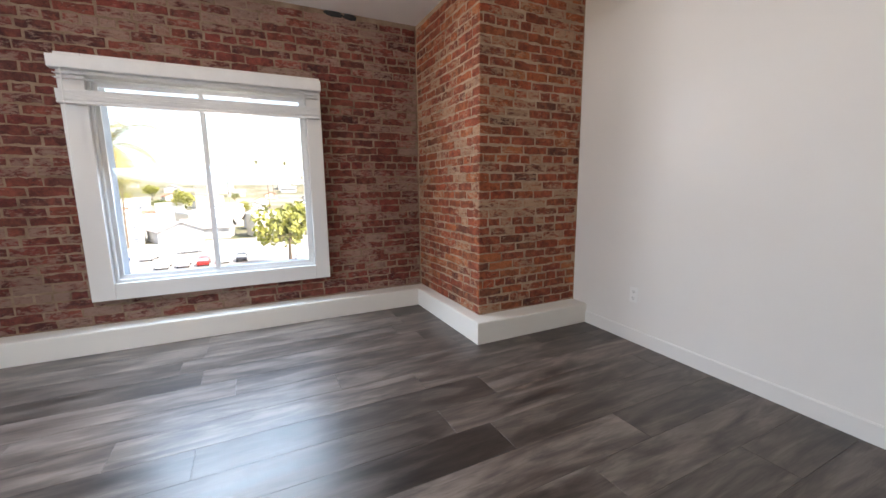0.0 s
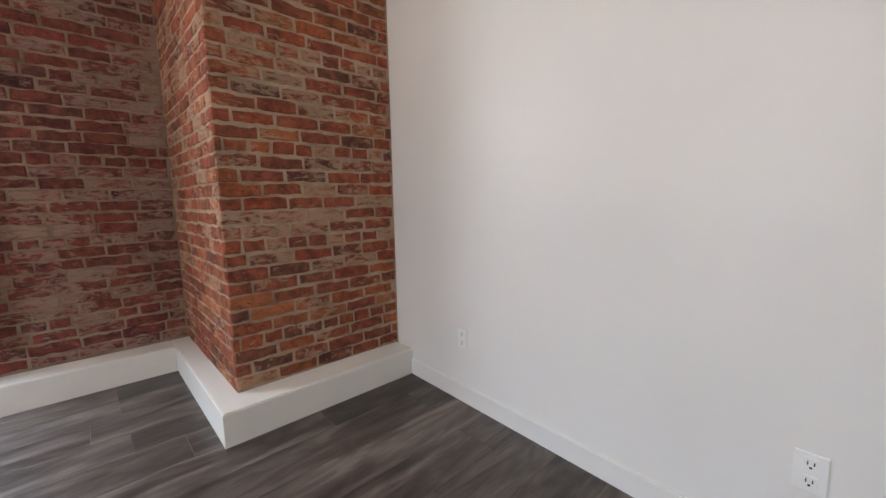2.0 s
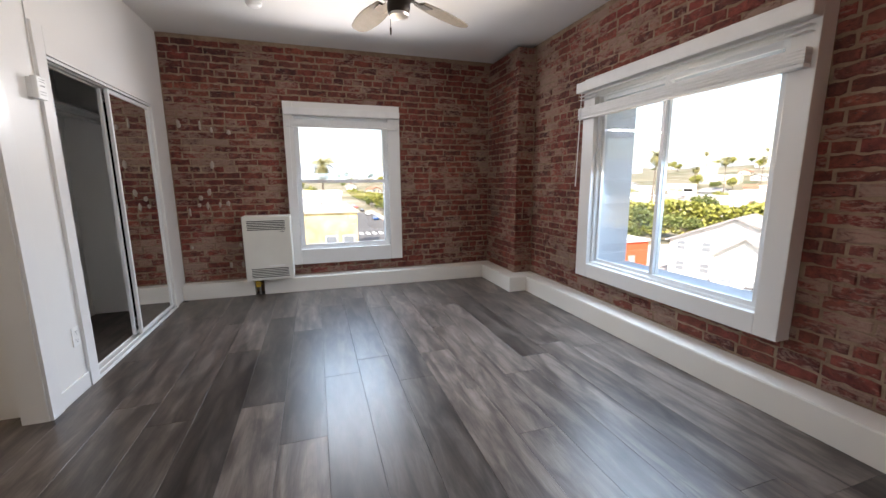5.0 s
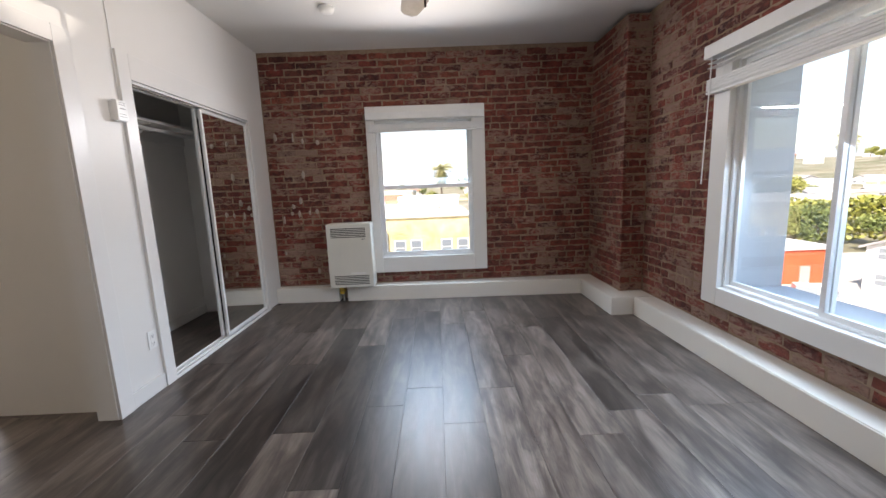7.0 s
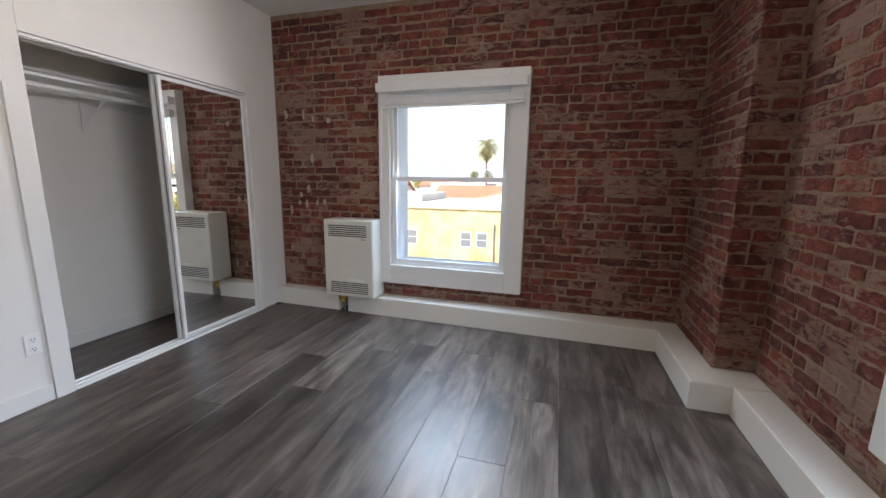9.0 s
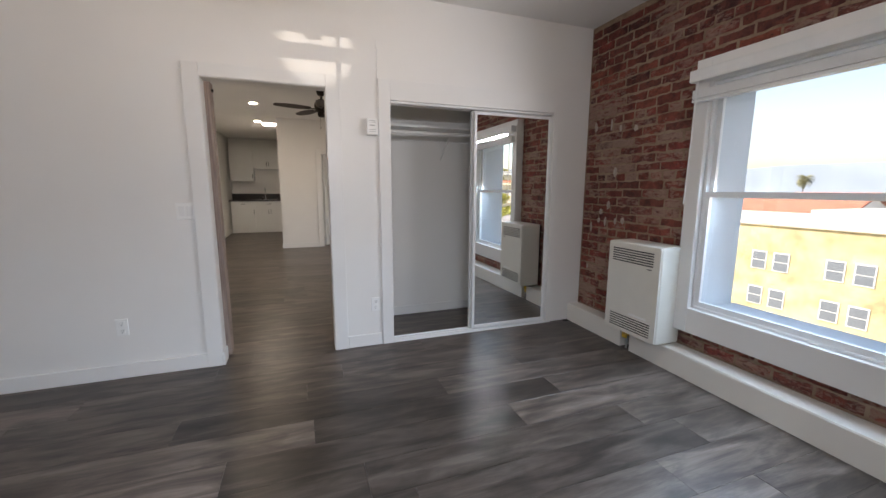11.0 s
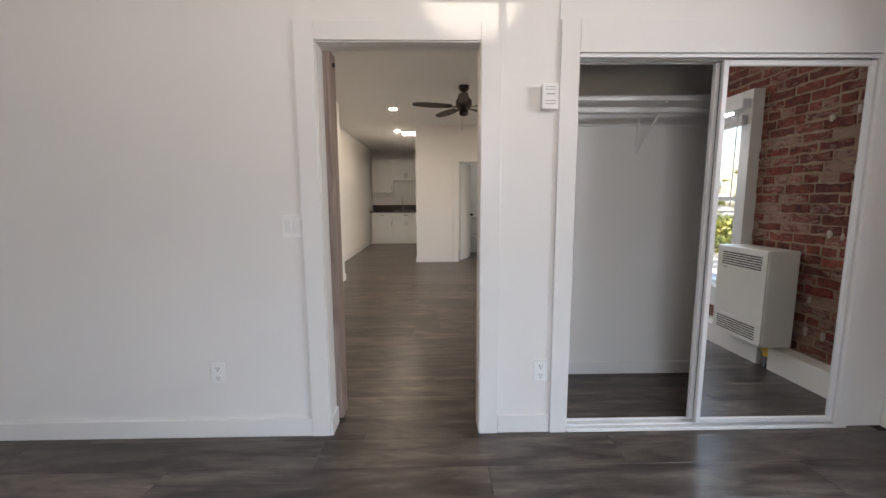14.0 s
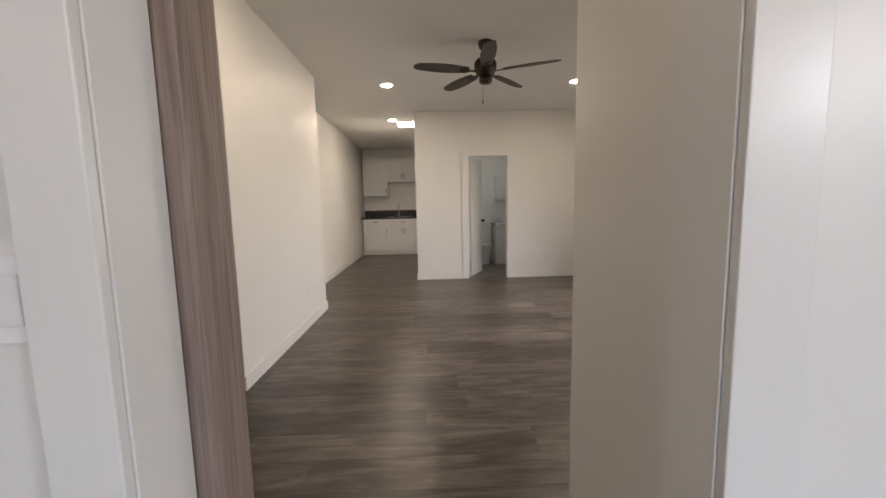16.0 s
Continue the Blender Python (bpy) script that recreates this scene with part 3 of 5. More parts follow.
def blind(n0, n1, at, rail, stack, loose, wand):
    """A raised slat blind along u from n0 to n1; at(u, v, z) gives the place, v being out from the casing."""
    def bar(u0, u1, v0, v1, z0, z1, r=0.003):
        p, q = at(u0, v0), at(u1, v1)
        return rbox(min(p[0], q[0]), max(p[0], q[0]), min(p[1], q[1]), max(p[1], q[1]), z0, z1, r)
    p = at((n0 + n1) / 2, 0.03)
    b = thing("window_blind", (p[0], p[1], rail[1]), "white slatted blind drawn up to the window head", "window blind", "raised blinds")
    part("valance", bar(n0 - 0.02, n1 + 0.02, 0.002, 0.075, rail[0], rail[1], 0.008), BLIND, b)
    n = 9
    for i in range(n):
        z = stack[0] + 0.022 + (stack[1] - stack[0] - 0.022) * i / n
        part("slat", bar(n0, n1, 0.008, 0.058, z, z + 0.006 + 0.003 * (i % 2), 0.001), BLIND, b)
    part("bottom_rail", bar(n0, n1, 0.006, 0.060, stack[0], stack[0] + 0.018, 0.004), BLIND, b)
    for z in loose:
        part("slat", bar(n0, n1, 0.008, 0.058, z, z + 0.003, 0.001), BLIND, b)
    for u in (n0 + 0.12, (n0 + n1) / 2, n1 - 0.12):
        c = at(u, 0.033)
        part("cord", rods(((c[0], c[1], stack[0]), (c[0], c[1], rail[0]), 0.0015), n=5), BLIND, b)
    c, d = at(wand, 0.062), at(wand - 0.01, 0.075)
    part("tilt_wand", rods(((c[0], c[1], rail[0]), (d[0], d[1], 1.20), 0.004), n=8), PLASTIC, b, "clear thin tilt wand")


north_window()
west_window()
blind(-0.63, 1.09, lambda u, v: (u, 3.77 - v), (2.015, 2.10), (1.79, 1.885), (1.955, 1.985), -0.585)
blind(1.165, 2.40, lambda u, v: (-2.30 + v, u), (1.985, 2.06), (1.86, 1.935), (), 1.20)


# ---- bedroom things ----
def heater():
    x1, x0, y0, y1, z0, z1 = -2.125, XW + 0.03, 0.655, 1.145, 0.187, 0.897
    h = thing("wall_heater", (-2.25, 0.9, z0), "cream enamel gas wall heater hung on brick", "heater")
    body = part("body", rbox(x0, x1 - 0.012, y0, y1, z0, z1, 0.01), HEAT, h)
    part("back_plate", boxes((XW + 0.004, x0 - 0.001, y0 + 0.03, y1 - 0.03, z0 + 0.03, z1 - 0.01)), SLOT, h)
    front = part("front_panel", rbox(x1 - 0.0118, x1, y0 + 0.004, y1 - 0.004, z0 + 0.004, z1 - 0.004, 0.005), HEAT, h)
    for zb, w0, w1 in ((z1 - 0.15, 0.05, 0.06), (z0 + 0.035, 0.06, 0.05)):
        for i in range(6):
            z = zb + i * 0.0185
            part("vent_slot", boxes((x1 - 0.004, x1 + 0.0012, y0 + w0, y1 - w1, z, z + 0.0095)), SLOT, front)
            part("louvre", rbox(x1 - 0.001, x1 + 0.005, y0 + w0 - 0.004, y1 - w1 + 0.004, z + 0.0095, z + 0.0175, 0.0015), HEAT, front)
    part("badge", boxes((x1, x1 + 0.0015, y1 - 0.11, y1 - 0.07, z1 - 0.175, z1 - 0.169)), SLOT, front)
    part("rating_plate", boxes((x1, x1 + 0.001, 0.90, 1.06, z0 + 0.155, z0 + 0.170)), PLASTIC, front)
    part("gas_pipe", rods(((-2.27, 0.765, 0.0), (-2.27, 0.765, z0 + 0.01), 0.010), ((-2.27, 0.765, 0.11), (-2.335, 0.765, 0.11), 0.009)), PIPE, h, "grey gas pipe")
    part("gas_valve", rods(((-2.27, 0.735, 0.125), (-2.27, 0.795, 0.125), 0.017)), BRASS, h, "brass gas valve")
    part("tag", rbox(-2.262, -2.256, 0.725, 0.775, 0.085, 0.155, 0.001), YELLOWTAG, h, "yellow paper tag")


def outlet(name, at, n, label, kind="outlet"):
    """A wall plate at the point, facing along n (a unit vector in plan)."""
    t = thing(name, at, label, "outlet" if kind == "outlet" else "light switch", "wall plates")
    out, side = Vector((n[0], n[1], 0)), Vector((-n[1], n[0], 0))
    def slab(s0, s1, d0, d1, z0, z1, r):
        bm = rbox(s0, s1, d0, d1, z0, z1, r)
        m = Matrix(((side.x, out.x, 0, at[0]), (side.y, out.y, 0, at[1]), (0, 0, 1, at[2]), (0, 0, 0, 1)))
        bmesh.ops.transform(bm, matrix=m, verts=bm.verts)
        return bm
    if kind == "outlet":
        part("plate", slab(-0.036, 0.036, 0.001, 0.007, -0.058, 0.058, 0.003), PLASTIC, t)
        for z in (-0.026, 0.026):
            s = part("socket", slab(-0.017, 0.017, 0.0068, 0.009, z - 0.018, z + 0.018, 0.002), PLASTIC, t)
            for a in (-0.007, 0.007):
                part("slit", slab(a - 0.0014, a + 0.0014, 0.0085, 0.0096, z - 0.002, z + 0.009, 0.0003), SLOT, s)
            part("slit", slab(-0.003, 0.003, 0.0085, 0.0096, z - 0.012, z - 0.006, 0.0006), SLOT, s)
    else:
        part("plate", slab(-0.058, 0.058, 0.001, 0.007, -0.058, 0.058, 0.003), PLASTIC, t)
        for a in (-0.024, 0.024):
            part("rocker", slab(a - 0.017, a + 0.017, 0.0068, 0.0105, -0.034, 0.034, 0.002), WALU, t)


def thermostat():
    t = thing("thermostat", (-0.335, 0.02, 1.70), "small white plastic wall thermostat", "thermostat")
    part("case", rbox(-0.375, -0.295, 0.0215, 0.052, 1.705, 1.825, 0.006), PLASTIC, t)
    part("mount", boxes((-0.37, -0.30, 0.0005, 0.0213, 1.715, 1.815)), PLASTIC, t)
    part("display", boxes((-0.355, -0.315, 0.052, 0.0532, 1.772, 1.778)), PIPE, t)
    for z in (1.728, 1.742, 1.795, 1.807):
        part("vent_slot", boxes((-0.36, -0.31, 0.052, 0.0528, z, z + 0.003)), PIPE, t)
    part("cable", rods(((-0.387, 0.004, 1.82), (-0.387, 0.004, 2.4), 0.003), n=6), PLASTIC, t)


def closet():
    d = thing("closet_door", (-1.6, -0.06, 0.02), "sliding mirror closet door in white metal frame", "closet door", "mirror doors")
    for i, (a, b, y) in enumerate(((-1.985, -1.212, -0.012), (-1.975, -1.200, -0.054))):
        t = d if i == 0 else thing("closet_door", (-1.6, y, 0.02), "sliding mirror closet door behind the other", "closet door", "mirror doors")
        f = 0.026
        for q in ((a, a + f, 0.03, 1.95), (b - f, b, 0.03, 1.95), (a + f, b - f, 0.03, 0.03 + f), (a + f, b - f, 1.95 - f, 1.95)):
            part("door_frame", rbox(q[0], q[1], y - 0.012, y + 0.012, q[2], q[3], 0.004), WALU, t)
        part("mirror", boxes((a + f - 0.003, b - f + 0.003, y - 0.003, y + 0.003, 0.03 + f - 0.003, 1.95 - f + 0.003)), MIRROR, t, "silvered mirror glass")
    r = thing("closet_track", (-1.24, -0.055, 0), "white metal top and bottom closet door tracks", "door track")
    for k, (z0, z1) in enumerate(((0.002, 0.018), (1.957, 1.973))):
        part("rail", boxes((CL0 + 0.002, CL1 - 0.002, -0.10, 0.022, z0, z1 - 0.010) if k == 0 else (CL0 + 0.002, CL1 - 0.002, -0.10, 0.016, z0 + 0.010, z1)), WALU, r)
        for y in (-0.088, -0.036, 0.008):
            part("rib", boxes((CL0 + 0.002, CL1 - 0.002, y, y + 0.006, z0, z1)), WALU, r)
    s = thing("closet_shelf", (-1.1, -0.5, 1.8), "white closet shelf with rod and bracket", "shelf")
    part("board", rbox(-2.058, -0.203, -0.698, -0.36, 1.845, 1.865, 0.003), TRIM, s)
    part("cleat", boxes((-2.058, -0.203, -0.699, -0.68, 1.76, 1.843)), TRIM, s)
    part("rod", rods(((-2.058, -0.40, 1.80), (-0.203, -0.40, 1.80), 0.017), n=16), TRIM, s)
    for x in (-1.15,):
        br = part("bracket", boxes((x - 0.011, x + 0.011, -0.679, -0.672, 1.57, 1.842), (x - 0.011, x + 0.011, -0.672, -0.37, 1.835, 1.8435)), TRIM, s)
        part("strut", rods(((x, -0.672, 1.59), (x, -0.42, 1.80), 0.007), n=8), TRIM, br)


def ceiling_fan(at, blade_z, R, mats, turn, label, drop, light=False):
    body, blade_m = mats
    x, y = at
    f = thing("ceiling_fan", (x, y, H), label, "ceiling fan")
    part("canopy", lathe(((0.03, -0.075), (0.055, -0.06), (0.068, -0.02), (0.068, -0.001)), (x, y, H)), body, f, "", True)
    part("downrod", rods(((x, y, blade_z + 0.04), (x, y, H - 0.06), 0.013)), body, f)
    part("motor", lathe(((0.05, -0.07), (0.085, -0.05), (0.095, -0.01), (0.105, 0.0), (0.105, 0.05), (0.085, 0.085), (0.03, 0.10)), (x, y, blade_z)), body, f, "", True)
    hub = part("switch_housing", lathe(((0.03, -0.135), (0.055, -0.125), (0.062, -0.10), (0.062, -0.07)), (x, y, blade_z)), body, f, "", True)
    if light:
        part("cap", lathe(((0.02, -0.143), (0.05, -0.138), (0.054, -0.128), (0.054, -0.122)), (x, y, blade_z)), ALU, hub, "pale metal round cap")
    for i in range(5):
        a = radians(turn + 72 * i)
        m = pose(x, y, blade_z - 0.02, 0, 0, math.degrees(a)) @ pose(0, 0, 0, 11, 0, 0)
        bm = bmesh.new()
        n = 14
        top, bot = [], []
        for s in (1, -1):
            for k in range(n + 1):
                q = k / n if s == 1 else 1 - k / n
                u = 0.17 + (R - 0.17) * q
                w = s * (0.045 + 0.024 * math.sin(math.pi * min(1, q * 1.02))) * (1 if q < 0.93 else math.sqrt(max(0.0, 1 - ((q - 0.93) / 0.075) ** 2)) * 0.8 + 0.2)
                top.append(bm.verts.new(m @ Vector((u, w, 0.004))))
                bot.append(bm.verts.new(m @ Vector((u, w, -0.004))))
        bm.faces.new(top)
        bm.faces.new(bot)
        for k in range(len(top)):
            j = (k + 1) % len(top)
            bm.faces.new((top[k], top[j], bot[j], bot[k]))
        bl = part("blade", bm, blade_m, f)
        bm = boxes((0.07, 0.17, -0.014, 0.014, -0.010, -0.0042), (0.17, 0.25, -0.032, 0.032, -0.009, -0.0042))
        bmesh.ops.transform(bm, matrix=m, verts=bm.verts)
        part("blade_iron", bm, body, bl)
    cx, cy = x + 0.02, y - 0.05
    part("pull_chain", rods(((cx, cy, blade_z - drop + 0.03), (cx, cy, blade_z - 0.10), 0.0016), ((cx, cy, blade_z - drop), (cx, cy, blade_z - drop + 0.035), 0.005), n=6), body, f)


def barn_door():
    d = thing("barn_door", (1.25, -0.19, 0.02), "greyed brown wooden sliding barn door slid aside", "barn door")
    y0, y1, x0, x1 = -0.205, -0.16, 0.768, 1.75
    for i in range(6):
        w = (x1 - x0 - 0.112) / 6
        part("plank", rbox(x0 + 0.112 + i * w, x0 + 0.112 + (i + 1) * w - 0.003, y0, y1, 0.02, 2.04, 0.004), BARN, d)
    part("stile", rbox(x0 - 0.001, x0 + 0.11, y0 - 0.036, y1 + 0.038, 0.02, 2.04, 0.005), BARN, d)
    for q in ((x1 - 0.11, x1, 0.02, 2.04), (x0 + 0.11, x1 - 0.11, 0.02, 0.15), (x0 + 0.11, x1 - 0.11, 1.92, 2.04), (x0 + 0.11, x1 - 0.11, 0.95, 1.07)):
        part("batten", rbox(q[0], q[1], y0 - 0.036, y0 - 0.001, q[2], q[3], 0.003), BARN, d)
        part("batten", rbox(q[0], q[1], y1 + 0.001, y1 + 0.038, q[2], q[3], 0.003), BARN, d)
    part("bolt", rods(((x0 - 0.012, -0.19, 1.985), (x0 + 0.01, -0.19, 1.985), 0.012)), BLACK, d, "black metal bolt")
    r = thing("barn_door_track", (1.2, -0.17, 2.1), "black steel rail over the barn door", "door track")
    part("rail", rbox(0.85, 2.6, -0.150, -0.142, 2.10, 2.14, 0.002), BLACK, r)
    for x in (0.95, 1.7, 2.5):
        part("spacer", rods(((x, -0.142, 2.12), (x, -SW - 0.0005, 2.12), 0.012)), BLACK, r)


heater()
outlet("wall_outlet", (1.388, 0, 0.360), (0, 1), "white duplex outlet low on a white wall")
outlet("wall_outlet", (-0.336, 0, 0.350), (0, 1), "white duplex outlet beside the closet casing")
outlet("wall_outlet", (3.055, 2.03, 0.365), (-0.99885, 0.048), "white duplex outlet on a white wall")
outlet("wall_outlet", (2.985, 0.625, 0.360), (-0.99885, 0.048), "white duplex outlet on a white wall")
outlet("wall_outlet", (1.70, -3.55, 0.37), (-1, 0), "white duplex outlet low on a white wall")
outlet("wall_outlet", (-1.42, YB, 0.38), (0, 1), "white duplex outlet low on a white wall")
outlet("light_switch", (0.951, 0.0, 1.14), (0, 1), "white double rocker light switch on wall", "switch")
thermostat()
closet()
ceiling_fan((0.21, 1.91), 2.27, 0.61, (BRONZE, BLADE_L), 123, "dark bronze ceiling fan with washed oak blades", 0.24, True)
barn_door()
s = thing("smoke_detector", (-1.40, 1.03, H), "round white plastic smoke detector on ceiling", "smoke detector")
part("case", lathe(((0.03, -0.04), (0.055, -0.036), (0.065, -0.015), (0.065, -0.001)), (-1.40, 1.03, H)), PLASTIC, s, "", True)

# ---- living room, kitchen and bath things ----
ceiling_fan((-0.155, -3.27), 2.50, 0.68, (BRONZE, BLADE_D), 13, "dark bronze ceiling fan with dark brown blades", 0.30)
for x, y in ((0.90, -4.55), (1.02, -6.55), (-1.455, -4.47), (0.98, -1.75)):
    t = thing("recessed_light", (x, y, H), "round recessed ceiling light, switched on", "ceiling light", "recessed lights")
    part("ring", lathe(((0.055, -0.004), (0.082, -0.007), (0.088, -0.001)), (x, y, H)), PLASTIC, t, "", True)
    part("lens", lathe(((0.02, -0.009), (0.054, -0.008), (0.0545, -0.0045)), (x, y, H)), LAMP, t, "glowing warm lens", True)


def cabinet(name, x0, x1, y0, y1, z0, z1, doors, drawer, label, pulls_low):
    c = thing(name, ((x0 + x1) / 2, (y0 + y1) / 2, z0), label, "cabinet", "kitchen cabinets")
    part("body", boxes((x0 + 0.001, x1 - 0.001, y0, y1 - 0.022, z0, z1)), CABINET, c)
    n = doors
    top = z1 - 0.004
    if drawer:
        dr = part("drawer_front", rbox(x0 + 0.004, x1 - 0.004, y1 - 0.021, y1, z1 - 0.16, top, 0.003), CABINET, c)
        mx = (x0 + x1) / 2
        part("pull", rods(((mx - 0.06, y1 + 0.025, z1 - 0.08), (mx + 0.06, y1 + 0.025, z1 - 0.08), 0.006), ((mx - 0.05, y1, z1 - 0.08), (mx - 0.05, y1 + 0.025, z1 - 0.08), 0.004), ((mx + 0.05, y1, z1 - 0.08), (mx + 0.05, y1 + 0.025, z1 - 0.08), 0.004)), BLACK, dr, "black bar pull")
        top = z1 - 0.168
    w = (x1 - x0) / n
    for i in range(n):
        a, b = x0 + i * w + 0.003, x0 + (i + 1) * w - 0.003
        do = part("door", boxes((a, b, y1 - 0.021, y1 - 0.006, z0 + 0.004, top)), CABINET, c)
        for q in ((a, a + 0.055, z0 + 0.004, top), (b - 0.055, b, z0 + 0.004, top), (a + 0.055, b - 0.055, z0 + 0.004, z0 + 0.06), (a + 0.055, b - 0.055, top - 0.055, top)):
            part("shaker_rail", boxes((q[0], q[1], y1 - 0.0058, y1, q[2], q[3])), CABINET, do)
        hx = a + 0.028 if (i % 2 == 1 or n == 1) else b - 0.028
        zc = z0 + 0.14 if pulls_low else top - 0.14
        part("pull", rods(((hx, y1 + 0.025, zc - 0.065), (hx, y1 + 0.025, zc + 0.065), 0.006), ((hx, y1, zc - 0.05), (hx, y1 + 0.025, zc - 0.05), 0.004), ((hx, y1, zc + 0.05), (hx, y1 + 0.025, zc + 0.05), 0.004)), BLACK, do, "black bar pull")


KF = -9.42
cabinet("base_cabinet", 1.48, 2.11, -10.04, KF, 0.10, 0.915, 1, True, "white shaker base cabinet with drawer", False)
cabinet("base_cabinet", 0.70, 1.48, -10.04, KF, 0.10, 0.915, 2, True, "white shaker sink base cabinet", False)
cabinet("wall_cabinet", 1.48, 2.11, -10.04, KF + 0.24 - 0.5, 1.50, 2.49, 1, False, "tall white shaker wall cabinet", True)
cabinet("wall_cabinet", 0.70, 1.48, -10.04, KF + 0.24 - 0.5, 1.86, 2.49, 2, False, "short white shaker wall cabinet", True)
t = thing("toe_kick", (1.4, KF - 0.05, 0), "white toe kick under kitchen cabinets", "toe kick")
part("board", boxes((0.63, 2.13, -10.04, KF - 0.04, 0.001, 0.098)), CABINET, t)
t = thing("worktop", (1.4, -9.7, 0.916), "dark stone kitchen worktop with upstand", "worktop")
part("slab", rbox(0.625, 2.147, -10.045, KF + 0.025, 0.9165, 0.95, 0.004), STONE, t)
part("upstand", boxes((0.625, 2.147, -10.048, -10.028, 0.9505, 1.13)), STONE, t)
t = thing("kitchen_tap", (1.22, -9.93, 0.95), "tall gooseneck stainless kitchen tap", "tap")
part("base", rods(((1.22, -9.93, 0.9505), (1.22, -9.93, 1.00), 0.025)), STEEL, t)
part("spout", rods(*[((1.22, -9.93 + 0.085 * (1 - math.cos(math.pi * i / 8)), 1.22 + 0.085 * math.sin(math.pi * i / 8)), (1.22, -9.93 + 0.085 * (1 - math.cos(math.pi * (i + 1) / 8)), 1.22 + 0.085 * math.sin(math.pi * (i + 1) / 8)), 0.011) for i in range(8)], ((1.22, -9.93, 0.99), (1.22, -9.93, 1.22), 0.011)), STEEL, t)
part("lever", rods(((1.24, -9.93, 0.99), (1.30, -9.93, 1.03), 0.007)), STEEL, t)
t = thing("kitchen_sink", (1.2, -9.7, 0.95), "stainless steel sink set in the worktop", "sink")
part("rim", boxes((0.90, 1.50, -9.86, -9.84, 0.9505, 0.956), (0.90, 1.50, -9.52, -9.50, 0.9505, 0.956), (0.90, 0.92, -9.84, -9.52, 0.9505, 0.956), (1.48, 1.50, -9.84, -9.52, 0.9505, 0.956)), STEEL, t)

t = thing("door_bath", (-0.275, YB - 0.12, 0), "white panel bathroom door standing open", "door")
bm = rbox(0, 0.60, -0.018, 0.018, 0.01, 2.02, 0.003)
MB = pose(-0.285, YB - 0.14, 0, 0, 0, 180 + 65)
bmesh.ops.transform(bm, matrix=MB, verts=bm.verts)
leaf = part("leaf", bm, TRIM, t)
for z0, z1 in ((0.2, 0.85), (1.0, 1.85)):
    for s in (-1, 1):
        bm = rbox(0.11, 0.49, s * 0.0185 - 0.002, s * 0.0185 + 0.002, z0, z1, 0.0015)
        bmesh.ops.transform(bm, matrix=MB, verts=bm.verts)
        part("panel", bm, TRIM, leaf)
bm = bmesh.new()
rod(bm, (0.54, -0.065, 0.95), (0.54, 0.065, 0.95), 0.010)
for s in (-1, 1):
    bmesh.ops.create_uvsphere(bm, u_segments=12, v_segments=8, radius=0.028, matrix=Matrix.Translation((0.54, s * 0.065, 0.95)))
bmesh.ops.transform(bm, matrix=MB, verts=bm.verts)
part("door_knob", bm, BLACK, t, "black round knob", True)

t = thing("toilet", (-0.77, -7.6, 0.004), "white porcelain toilet with lowered lid", "toilet")
part("bowl", lathe(((0.11, 0.0), (0.12, 0.03), (0.10, 0.15), (0.16, 0.30), (0.19, 0.38), (0.19, 0.40)), (-0.70, -7.45, 0.004)), PORCELAIN, t, "", True)
part("lid", lathe(((0.19, 0.402), (0.195, 0.415), (0.18, 0.43)), (-0.70, -7.45, 0.004)), PORCELAIN, t, "", True)
part("tank", rbox(-0.90, -0.50, -7.97, -7.68, 0.40, 0.78, 0.02), PORCELAIN, t)
part("tank_lid", rbox(-0.912, -0.485, -7.975, -7.67, 0.782, 0.81, 0.008), PORCELAIN, t)
t = thing("vanity", (-1.1, -7.3, 0.004), "small white bathroom vanity with basin", "vanity")
part("body", boxes((-1.37, -0.93, -7.9, -7.35, 0.004, 0.80)), CABINET, t)
part("door", rbox(-1.355, -0.945, -7.349, -7.33, 0.20, 0.78, 0.003), CABINET, t)
part("drawer_front", rbox(-1.355, -0.945, -7.349, -7.33, 0.03, 0.19, 0.003), CABINET, t)
part("basin", rbox(-1.378, -0.918, -7.92, -7.32, 0.802, 0.86, 0.012), PORCELAIN, t)
part("tap", rods(((-1.1, -7.8, 0.86), (-1.1, -7.8, 0.97), 0.012), ((-1.1, -7.8, 0.96), (-1.1, -7.68, 0.95), 0.009)), STEEL, t)
t = thing("medicine_cabinet", (-1.19, -7.97, 1.32), "white wall cabinet over the vanity", "medicine cabinet")
part("body", boxes((-1.37, -1.02, -7.979, -7.86, 1.32, 1.84)), CABINET, t)
part("door", rbox(-1.375, -1.015, -7.859, -7.84, 1.315, 1.845, 0.003), CABINET, t)
part("knob", rods(((-1.05, -7.84, 1.52), (-1.05, -7.815, 1.52), 0.012)), ALU, t)
# ceiling light added out of view to brighten the bathroom
t = thing("vanity_light", (-0.4, -7.0, H), "round white ceiling light added unseen to brighten the bathroom", "ceiling light")
part("base", lathe(((0.10, -0.03), (0.12, -0.001)), (-0.4, -7.0, H)), PLASTIC, t)
part("diffuser", lathe(((0.04, -0.075), (0.09, -0.06), (0.11, -0.031)), (-0.4, -7.0, H)), BATH_FILL, t, "glowing diffuser", True)


# ---- outside ----
GZ = -12.0


def rise(x, y):
    """Height of the land: flat near by, climbing to a low hill to the north and north-west."""
    d = math.hypot(x, y)
    k = max(0.0, min(1.0, (d - 170) / 520))
    k = k * k * (3 - 2 * k)
    north = max(0.0, min(1.0, (y + 0.15 * abs(x)) / max(d, 1) * 1.1 + 0.32))
    return GZ - 0.05 + k * north * (34 + 9 * noise.noise((x * 0.006, y * 0.006, 0.3)))


